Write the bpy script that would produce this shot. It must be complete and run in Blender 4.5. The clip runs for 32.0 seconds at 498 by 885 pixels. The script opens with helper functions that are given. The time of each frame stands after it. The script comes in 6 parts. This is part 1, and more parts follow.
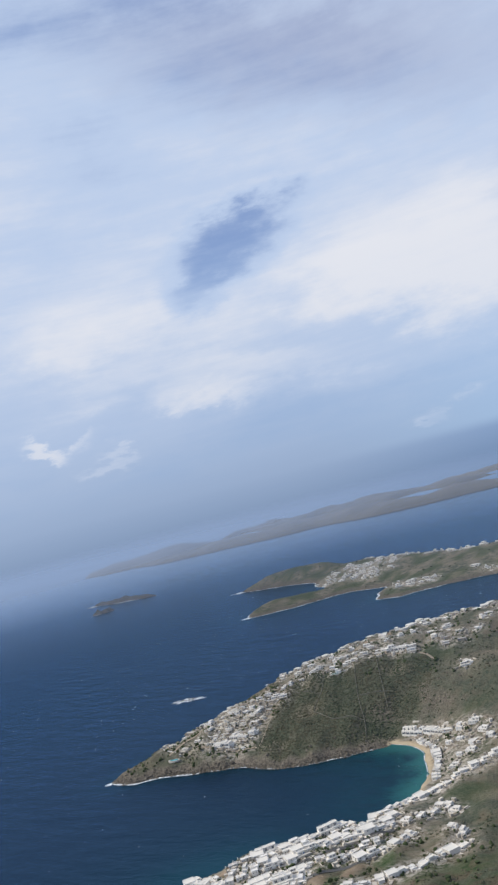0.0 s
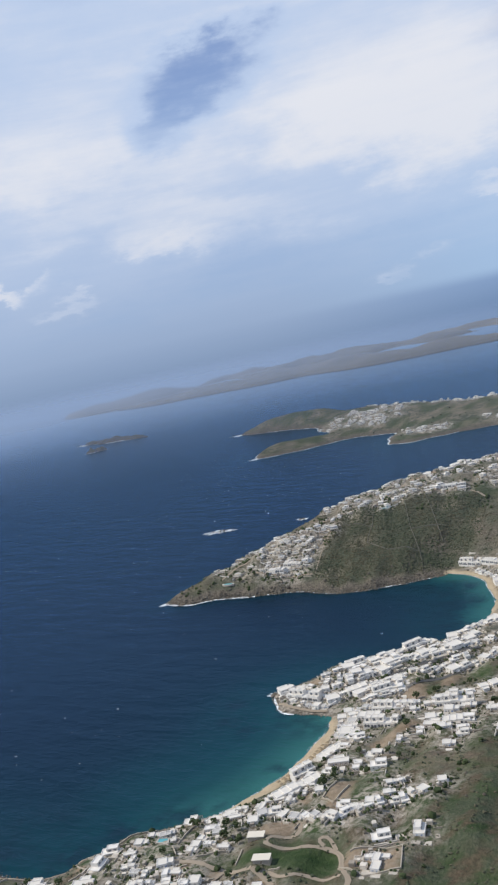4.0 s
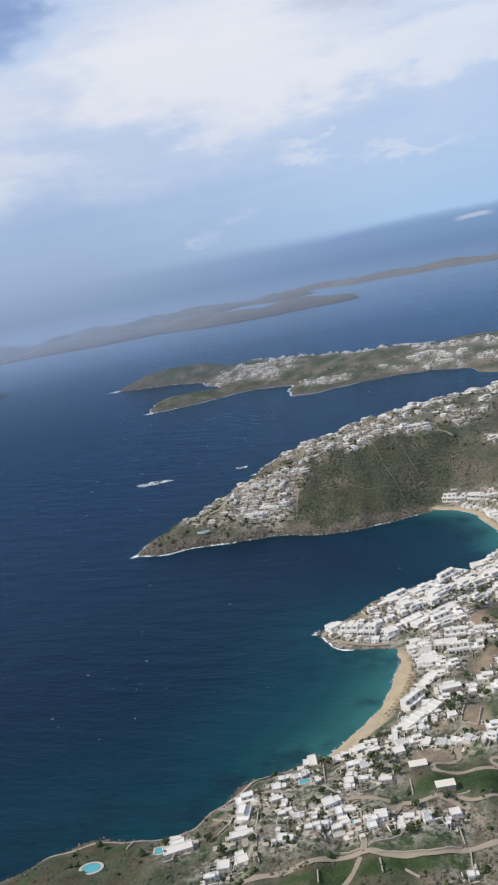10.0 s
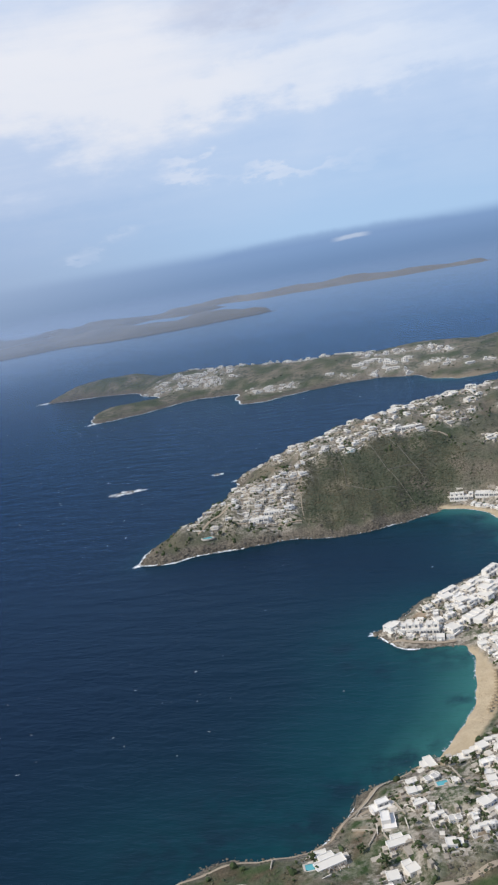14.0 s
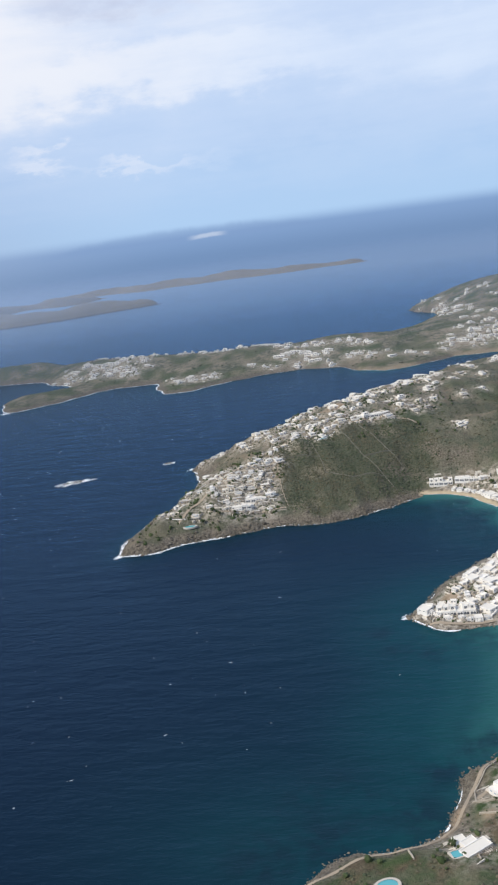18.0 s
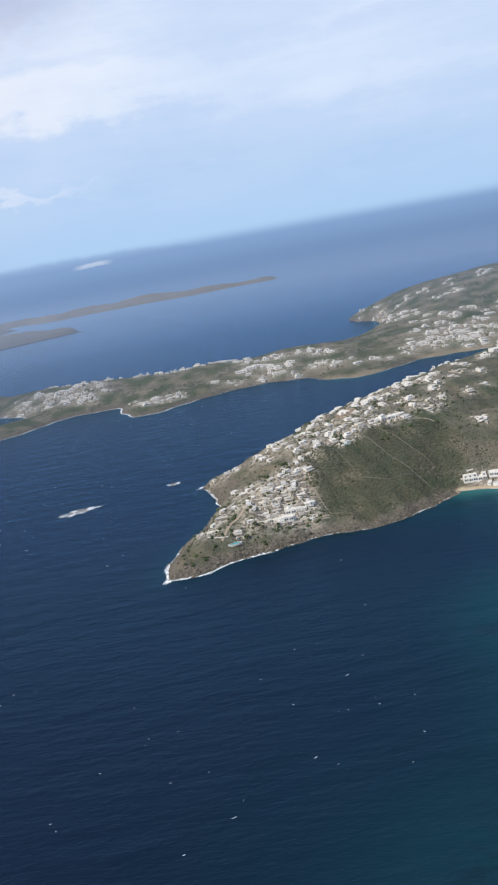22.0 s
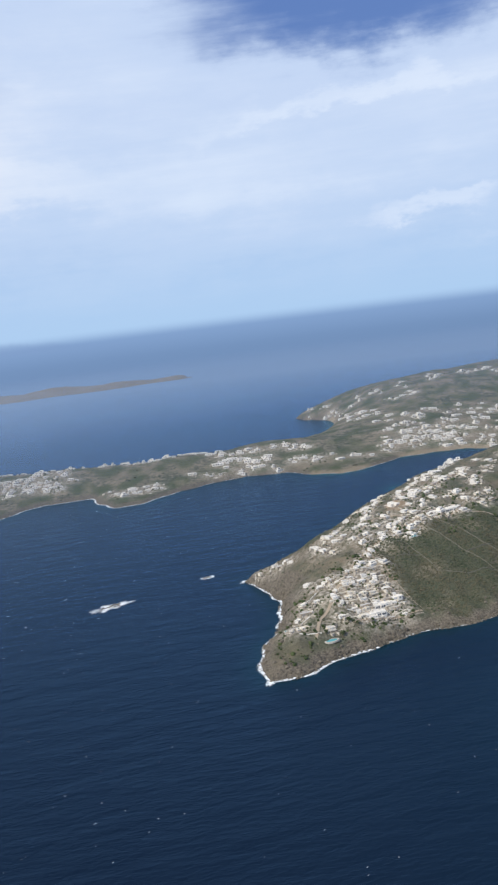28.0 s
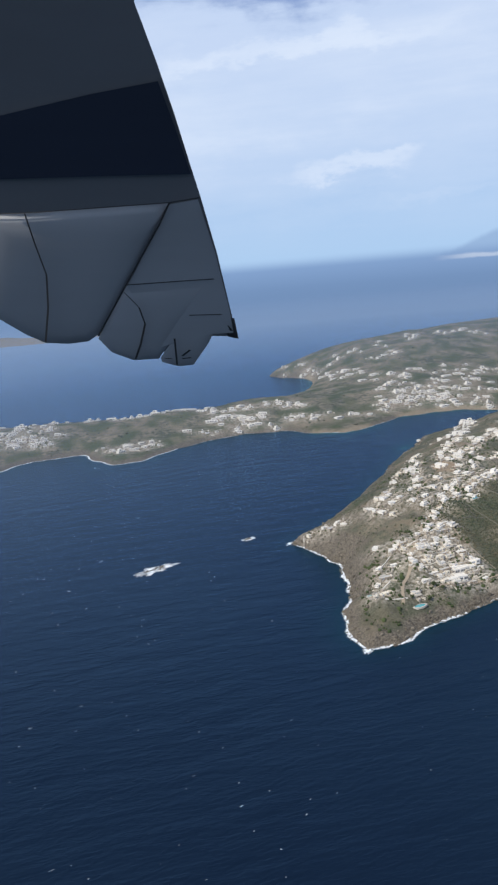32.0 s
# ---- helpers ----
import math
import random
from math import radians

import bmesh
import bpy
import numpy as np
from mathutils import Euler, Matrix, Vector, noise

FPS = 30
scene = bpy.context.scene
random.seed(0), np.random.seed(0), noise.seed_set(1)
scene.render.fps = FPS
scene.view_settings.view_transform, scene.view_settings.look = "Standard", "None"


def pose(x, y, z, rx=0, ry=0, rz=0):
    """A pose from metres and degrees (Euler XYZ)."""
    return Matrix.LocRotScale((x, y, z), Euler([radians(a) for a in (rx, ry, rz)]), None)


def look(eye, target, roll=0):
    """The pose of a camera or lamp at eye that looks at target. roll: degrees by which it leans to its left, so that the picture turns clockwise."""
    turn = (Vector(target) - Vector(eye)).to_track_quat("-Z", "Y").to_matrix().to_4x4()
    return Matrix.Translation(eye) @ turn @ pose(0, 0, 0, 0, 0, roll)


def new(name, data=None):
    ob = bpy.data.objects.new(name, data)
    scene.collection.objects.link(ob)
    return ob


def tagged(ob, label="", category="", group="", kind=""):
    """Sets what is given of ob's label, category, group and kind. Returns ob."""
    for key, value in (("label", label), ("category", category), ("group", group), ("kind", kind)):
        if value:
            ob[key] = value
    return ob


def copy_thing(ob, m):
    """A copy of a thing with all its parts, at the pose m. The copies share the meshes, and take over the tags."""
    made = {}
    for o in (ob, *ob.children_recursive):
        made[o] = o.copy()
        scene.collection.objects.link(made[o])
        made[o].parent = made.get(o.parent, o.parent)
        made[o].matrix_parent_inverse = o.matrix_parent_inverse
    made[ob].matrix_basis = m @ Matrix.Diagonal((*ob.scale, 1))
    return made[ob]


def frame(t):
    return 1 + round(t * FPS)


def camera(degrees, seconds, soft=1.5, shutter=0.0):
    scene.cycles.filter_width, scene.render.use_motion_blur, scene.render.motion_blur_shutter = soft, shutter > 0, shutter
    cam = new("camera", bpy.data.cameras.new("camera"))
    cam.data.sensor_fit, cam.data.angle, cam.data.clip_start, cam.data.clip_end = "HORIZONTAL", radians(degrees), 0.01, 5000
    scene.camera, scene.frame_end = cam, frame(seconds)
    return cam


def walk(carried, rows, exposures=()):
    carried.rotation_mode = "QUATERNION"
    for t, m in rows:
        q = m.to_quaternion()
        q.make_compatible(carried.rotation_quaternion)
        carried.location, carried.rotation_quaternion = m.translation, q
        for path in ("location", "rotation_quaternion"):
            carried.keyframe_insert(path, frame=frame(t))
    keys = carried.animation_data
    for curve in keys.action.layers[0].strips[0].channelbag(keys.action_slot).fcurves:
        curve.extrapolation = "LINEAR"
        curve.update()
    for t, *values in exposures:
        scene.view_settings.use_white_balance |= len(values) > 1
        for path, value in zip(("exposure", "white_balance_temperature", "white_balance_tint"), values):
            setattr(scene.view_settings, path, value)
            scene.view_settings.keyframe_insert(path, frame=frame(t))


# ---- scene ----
cam = camera(32.10, 32.0, soft=2.3)
# seconds, x, y, z, and the turn about x, y and z in degrees
PATH = [
    (0, 467.4, 142.4, 289.3, 92.22, 14.36, 37.37),
    (0.5, 455.8, 134.1, 290.1, 91.22, 13.95, 37.27),
    (1, 443.9, 126, 290.9, 89.37, 13.65, 37.12),
    (1.5, 431.8, 118.1, 291.6, 87.56, 13.41, 36.95),
    (2, 419.5, 110.4, 292.3, 86.19, 13.11, 36.73),
    (2.5, 407, 103, 292.9, 85.19, 12.85, 36.41),
    (3, 394.2, 95.8, 293.5, 83.9, 12.51, 35.97),
    (3.5, 381.1, 88.8, 294.1, 82.48, 12.3, 35.35),
    (5.5, 326.9, 63.4, 296, 80.81, 11.31, 32.25),
    (6, 312.9, 57.7, 296.4, 80.44, 11.15, 31.18),
    (6.5, 298.6, 52.2, 296.7, 79.88, 11.03, 29.98),
    (7, 284.2, 47, 297.1, 79.4, 10.82, 28.81),
    (7.5, 269.6, 42.1, 297.4, 78.77, 10.74, 27.58),
    (8, 254.8, 37.4, 297.7, 78.14, 10.65, 26.39),
    (8.5, 239.9, 32.9, 297.9, 77.71, 10.62, 25.27),
    (9, 224.8, 28.8, 298.2, 77.26, 10.63, 24.15),
    (9.5, 209.6, 24.9, 298.4, 77.11, 10.65, 23.08),
    (10, 194.2, 21.3, 298.6, 77.08, 10.55, 22),
    (10.5, 178.6, 17.9, 298.8, 76.92, 10.29, 20.91),
    (11, 162.9, 14.9, 298.9, 76.8, 10.1, 19.81),
    (11.5, 147.1, 12.1, 299.1, 76.74, 9.97, 18.84),
    (12, 131.2, 9.6, 299.2, 76.68, 9.96, 17.88),
    (12.5, 115.2, 7.3, 299.4, 76.66, 9.83, 16.98),
    (13, 99, 5.4, 299.5, 76.75, 9.86, 16.07),
    (13.5, 82.7, 3.8, 299.6, 76.8, 9.97, 15.19),
    (15.5, 16.7, 0.2, 300, 76.81, 7.37, 10.51),
    (16, 0, 0, 300, 76.43, 6.61, 8.65),
    (16.5, -16.8, 0.2, 300.1, 75.88, 6.44, 6.96),
    (17, -33.6, 0.6, 300.2, 75.39, 6.7, 5.96),
    (17.5, -50.5, 1.4, 300.3, 75.22, 7.11, 5.44),
    (18, -67.5, 2.5, 300.4, 75.36, 7.26, 4.99),
    (18.5, -84.5, 3.9, 300.5, 75.75, 7.08, 4.73),
    (19, -101.6, 5.6, 300.6, 76.12, 7.62, 4.37),
    (19.5, -118.7, 7.6, 300.7, 76.17, 8.1, 3.59),
    (20, -135.8, 10, 300.8, 76.19, 8.45, 2.4),
    (20.5, -152.9, 12.7, 301, 76.15, 8.95, 1.11),
    (21, -170.1, 15.7, 301.1, 75.86, 9.25, -0.14),
    (21.5, -187.3, 19.1, 301.3, 75.67, 9.54, -1.37),
    (22, -204.5, 22.8, 301.4, 75.8, 9.86, -2.53),
    (22.5, -221.7, 26.8, 301.6, 76.47, 10.28, -3.62),
    (23, -238.8, 31.2, 301.9, 77.73, 10.52, -4.62),
    (23.5, -256, 35.9, 302.1, 79.11, 10.27, -5.42),
    (24, -273.2, 40.9, 302.3, 80.56, 10.11, -6.13),
    (24.5, -290.3, 46.3, 302.6, 81.5, 9.95, -6.79),
    (25, -307.4, 52.1, 302.9, 81.74, 9.72, -7.49),
    (25.5, -324.5, 58.2, 303.2, 81.67, 9.16, -8.15),
    (27.5, -392.3, 86.2, 304.8, 81.78, 7.26, -10.16),
    (28, -409.1, 94.1, 305.3, 81.39, 6.72, -10.76),
    (28.5, -425.9, 102.3, 305.8, 81.22, 6.13, -11.42),
    (29, -442.5, 111, 306.4, 81.16, 5.61, -12.05),
    (29.5, -459.1, 120, 307, 80.94, 5.07, -12.69),
    (30, -475.6, 129.4, 307.6, 80.5, 4.84, -13.34),
    (30.5, -492, 139.2, 308.2, 80.02, 4.54, -13.93),
    (31, -508.3, 149.3, 308.9, 79.5, 4.51, -14.56),
    (31.5, -524.6, 159.9, 309.7, 78.81, 4.61, -15.19),
    (32, -540.7, 170.8, 310.5, 78.11, 4.79, -15.89),
] 
walk(cam, [(row[0], pose(*row[1:])) for row in PATH], [(0.0, -0.1), (12.0, -0.06), (20.0, 0.1), (25.0, 0.07), (32.0, 0.05)])

# ---- light ----
SUN_EL, SUN_AZ = 44.0, 240.0      # degrees: height, and compass angle from +y clockwise
world = bpy.data.worlds.new("world")
scene.world = world
world.use_nodes = True


class Nodes:
    """A short way to write node trees."""

    def __init__(self, tree):
        self.t = tree
        tree.nodes.clear()

    def add(self, kind, props=None, **ins):
        n = self.t.nodes.new(kind)
        for k, v in (props or {}).items():
            setattr(n, k, v)
        for k, v in ins.items():
            self.put(n, k.replace("_", " "), v)
        return n

    def put(self, n, key, v):
        s = n.inputs[int(key)] if key.isdigit() else n.inputs[key]
        if isinstance(v, bpy.types.NodeSocket):
            self.t.links.new(v, s)
        elif isinstance(v, bpy.types.Node):
            self.t.links.new(v.outputs[0], s)
        else:
            s.default_value = v

    def math(self, op, a, b=0.0, clamp=False):
        n = self.t.nodes.new("ShaderNodeMath")
        n.operation, n.use_clamp = op, clamp
        self.put(n, "0", a), self.put(n, "1", b)
        return n.outputs[0]

    def mix(self, f, a, b):
        n = self.t.nodes.new("ShaderNodeMix")
        n.data_type = "RGBA"
        self.put(n, "0", f), self.put(n, "6", a), self.put(n, "7", b)
        return n.outputs[2]

    def ramp(self, f, stops):
        n = self.t.nodes.new("ShaderNodeValToRGB")
        self.put(n, "0", f)
        e = n.color_ramp.elements
        while len(e) < len(stops):
            e.new(0.5)
        for el, (at, c) in zip(e, stops):
            el.position = at
            el.color = (*c, 1) if isinstance(c, tuple) else (c, c, c, 1)
        return n.outputs[0]

    def noise(self, scale, detail=4, rough=0.55, vec=None, w=0.0):
        n = self.t.nodes.new("ShaderNodeTexNoise")
        n.inputs["Scale"].default_value, n.inputs["Detail"].default_value, n.inputs["Roughness"].default_value = scale, detail, rough
        if vec is not None:
            self.t.links.new(vec, n.inputs["Vector"])
        return n.outputs[0]

    def attr(self, name):
        n = self.t.nodes.new("ShaderNodeAttribute")
        n.attribute_name = name
        return n.outputs["Fac"]


def rgb(r, g, b):
    """Linear colour from 0-255 display values."""
    f = lambda v: (v / 255 / 12.92) if v < 10.3 else ((v / 255 + 0.055) / 1.055) ** 2.4
    return (f(r), f(g), f(b), 1)


w = Nodes(world.node_tree)
co = w.add("ShaderNodeTexCoord").outputs["Generated"]
sep = w.add("ShaderNodeSeparateXYZ", None, Vector=co)
sky = w.add("ShaderNodeTexSky", dict(sky_type="NISHITA", sun_disc=False, sun_elevation=radians(SUN_EL), sun_rotation=radians(SUN_AZ), dust_density=2.0))
clear = w.add("ShaderNodeVectorMath", dict(operation="SCALE"), Vector=sky, Scale=0.085)
# compass angle and height above the horizon, in degrees
az_ = w.math("MULTIPLY", w.math("ARCTAN2", sep.outputs[0], sep.outputs[1]), 57.2958)
el_ = w.math("MULTIPLY", w.math("ARCSINE", sep.outputs[2]), 57.2958)


def sky_noise(sx, sy, z, detail=6, rough=0.55, lean=-7.0):
    """Cloud grain that is stretched along the horizon."""
    v = w.add("ShaderNodeCombineXYZ", None, X=az_, Y=el_, Z=z)
    turned = w.add("ShaderNodeMapping", None, Vector=v.outputs[0], Rotation=(0, 0, radians(lean)), Scale=(sx, sy, 1.0))
    return w.math("SUBTRACT", w.noise(1.0, detail, rough, turned.outputs[0]), 0.5)


def soft_step(v, a, b_):
    n = w.add("ShaderNodeMapRange", dict(interpolation_type="SMOOTHSTEP"), Value=v)
    w.put(n, "1", a), w.put(n, "2", b_)
    return n.outputs[0]


big, mid, fine = sky_noise(0.075, 0.13, 3.1), sky_noise(0.21, 0.42, 7.7), sky_noise(0.55, 1.25, 1.3, 5, 0.6)
wisp = sky_noise(0.07, 0.62, 5.2, 6, 0.6, -14.0)
warp_x = w.math("ADD", az_, w.math("ADD", w.math("MULTIPLY", big, 10.0), w.math("MULTIPLY", mid, 7.0)))
warp_y = w.math("ADD", el_, w.math("ADD", w.math("MULTIPLY", mid, 5.0), w.math("MULTIPLY", fine, 2.4)))


def bank(az0, el0, wide, tall, lean=0.0, core=0.25):
    """How far inside a soft, ragged oval of the sky."""
    dx, dy = w.math("SUBTRACT", warp_x, az0), w.math("SUBTRACT", w.math("SUBTRACT", warp_y, el0), w.math("MULTIPLY", w.math("SUBTRACT", az_, az0), lean))
    r = w.math("SQRT", w.math("ADD", w.math("POWER", w.math("ABSOLUTE", w.math("DIVIDE", dx, wide)), 2.0), w.math("POWER", w.math("ABSOLUTE", w.math("DIVIDE", dy, tall)), 2.0)))
    return soft_step(r, 1.0, core)


# the sheet of cloud by height, its grain, and single banks and gaps in it
cover = w.ramp(w.math("DIVIDE", el_, 40.0), [(0.0, 0.34), (0.05, 0.38), (0.14, 0.48), (0.22, 0.62), (0.3, 0.70), (0.5, 0.6), (0.8, 0.42), (1.0, 0.3)])
for grain, amount in ((big, 0.6), (mid, 0.28), (fine, 0.12), (wisp, 0.5)):
    cover = w.math("ADD", cover, w.math("MULTIPLY", grain, amount))
for az0, el0, wide, tall, lean, amount in (
        (-22, 11, 13, 6.5, -0.12, 0.34), (-35, 6.4, 13, 2.6, -0.1, 0.2), (-35.2, 14.8, 6.5, 3.6, 0.35, -0.5), (-44, 12, 8, 4, 0.0, 0.15), (-30, 25, 16, 5, -0.3, -0.16),
        (-39, 5.9, 3.6, 1.3, -0.1, 0.16), (-49.5, 5.0, 3.6, 0.9, -0.15, 0.45), (-44.5, 3.4, 3.0, 0.9, 0.0, 0.25), (-25, 1.1, 2.6, 0.75, -0.05, 0.38), (-17.0, 4.7, 4.5, 0.9, -0.1, 0.3),
        (-10, 3.9, 5.0, 0.7, -0.1, 0.25), (-8, 9.2, 16, 2.4, 0.0, 0.25), (8, 8.5, 14, 3.4, 0.0, 0.1), (22.5, 5.1, 5.0, 1.1, 0.0, 0.38), (27, 3.0, 6.0, 0.8, 0.05, 0.18),
        (16, 6.5, 22, 6.0, 0.02, 0.12), (19, 12.2, 13, 1.1, 0.06, 0.26), (21, 18.4, 19, 5.8, 0.05, -0.6)):
    cover = w.math("ADD", cover, w.math("MULTIPLY", bank(az0, el0, wide, tall, lean), amount))
blue = w.mix(w.ramp(w.math("DIVIDE", el_, 40.0), [(0.05, 0.0), (0.4, 1.0)]), rgb(164, 195, 236), w.mix(0.2, w.mix(soft_step(az_, -20.0, 6.0), rgb(140, 168, 220), rgb(94, 128, 194)), clear.outputs[0]))
high = w.mix(soft_step(cover, 0.05, 0.55), blue, rgb(194, 212, 241))
high = w.mix(soft_step(cover, 0.5, 1.05), high, w.mix(soft_step(az_, -18.0, 6.0), rgb(234, 237, 246), rgb(216, 229, 249)))
# shaded undersides of the cloud high in the west and north
shade = w.math("MAXIMUM", bank(-26, 25, 24, 6.5, -0.25, 0.0), bank(-10, 14.5, 9, 2.6, 0.0, 0.0))
high = w.mix(w.math("MULTIPLY", shade, 0.55), high, rgb(172, 180, 208))
# haze towards the horizon, thicker and greyer in the west, and the far sea under it
west = soft_step(az_, -8.0, -36.0)
hazy = w.mix(west, rgb(172, 203, 237), rgb(158, 179, 211))
thick = w.ramp(w.math("DIVIDE", el_, 16.0), [(0.0, 1.0), (0.1, 0.72), (0.3, 0.35), (0.8, 0.0)])
puffs = soft_step(cover, 0.5, 0.85)
air = w.mix(w.math("MULTIPLY", thick, w.math("SUBTRACT", 1.0, w.math("MULTIPLY", puffs, 0.55))), high, hazy)
# far sea colours of the backdrop, paled towards the horizon to imitate haze
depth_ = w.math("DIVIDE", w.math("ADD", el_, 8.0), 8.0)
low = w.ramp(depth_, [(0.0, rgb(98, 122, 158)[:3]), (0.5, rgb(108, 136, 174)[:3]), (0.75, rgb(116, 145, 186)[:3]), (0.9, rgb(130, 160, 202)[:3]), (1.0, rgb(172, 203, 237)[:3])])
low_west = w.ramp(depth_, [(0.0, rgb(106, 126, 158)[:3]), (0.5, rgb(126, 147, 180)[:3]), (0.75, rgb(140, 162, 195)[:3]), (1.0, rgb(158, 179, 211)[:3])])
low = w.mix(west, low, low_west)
# faint far mountains, half lost in the haze, with a strip of mist at the foot
crest = w.math("ADD", w.math("MULTIPLY", soft_step(w.math("ABSOLUTE", w.math("SUBTRACT", az_, 36.0)), 10.5, 2.0), 2.3), w.math("MULTIPLY", soft_step(w.math("ABSOLUTE", w.math("ADD", az_, 9.0)), 12.0, 3.0), 0.95))
crest = w.math("ADD", w.math("SUBTRACT", crest, 1.1), w.math("MULTIPLY", sky_noise(0.35, 0.0, 2.0, 5, 0.6, 0.0), 0.9))
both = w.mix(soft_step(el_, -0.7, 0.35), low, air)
mount = w.math("MULTIPLY", soft_step(w.math("SUBTRACT", crest, el_), -0.1, 0.35), soft_step(el_, -1.25, -0.85))
both = w.mix(w.math("MULTIPLY", mount, 0.5), both, rgb(128, 156, 198))
for az0, half in ((-7.8, 1.5), (31.5, 4.2)):
    mist = w.math("MULTIPLY", soft_step(w.math("ABSOLUTE", w.math("SUBTRACT", az_, az0)), half, half * 0.3), soft_step(w.math("ABSOLUTE", w.math("ADD", w.math("ADD", el_, 0.85), w.math("MULTIPLY", fine, 0.35))), 0.2, 0.05))
    both = w.mix(w.math("MULTIPLY", mist, 0.42), both, rgb(226, 234, 245))
bg = w.add("ShaderNodeBackground", None, Color=both, Strength=1.0)
w.add("ShaderNodeOutputWorld", None, Surface=bg)

sun = new("sun", bpy.data.lights.new("sun", "SUN"))
sun.data.energy, sun.data.angle, sun.data.color = 4.0, radians(1.0), (1.0, 0.935, 0.83)
az = radians(SUN_AZ)
sun.matrix_world = look((0, 0, 900), (-math.sin(az) * math.cos(radians(SUN_EL)), -math.cos(az) * math.cos(radians(SUN_EL)), 900 - math.sin(radians(SUN_EL))))

# ---- materials ----


def material(name):
    m = bpy.data.materials.new(name)
    m.use_nodes = True
    return m, Nodes(m.node_tree)


def surface(n, color, rough=0.8, bump=None, strength=0.5, distance=1.0, **more):
    b = n.add("ShaderNodeBsdfPrincipled")
    n.put(b, "Base Color", color), n.put(b, "Roughness", rough)
    for k, v in more.items():
        n.put(b, k.replace("_", " "), v)
    if bump is not None:
        bp = n.add("ShaderNodeBump", None, Height=bump, Strength=strength, Distance=distance)
        n.put(b, "Normal", bp.outputs[0])
    n.add("ShaderNodeOutputMaterial", None, Surface=b.outputs[0])
    return b


def plain(name, color, rough=0.8, scale=0.5, amount=0.25, metal=0.0):
    """A paint or plaster with soft stains and a different tone on every object."""
    m, n = material(name)
    pos_ = n.add("ShaderNodeNewGeometry").outputs["Position"]
    v = n.noise(scale, 5, 0.6, pos_)
    rnd = n.add("ShaderNodeObjectInfo").outputs["Random"]
    k = n.math("ADD", n.math("MULTIPLY", v, amount), n.math("MULTIPLY", rnd, amount * 0.6))
    dark = tuple(c * (1 - 1.6 * amount) for c in color[:3]) + (1,)
    surface(n, n.mix(k, color, dark), rough, n.noise(3.0, 3, 0.6, pos_), 0.15, 0.1, Metallic=metal)
    return m


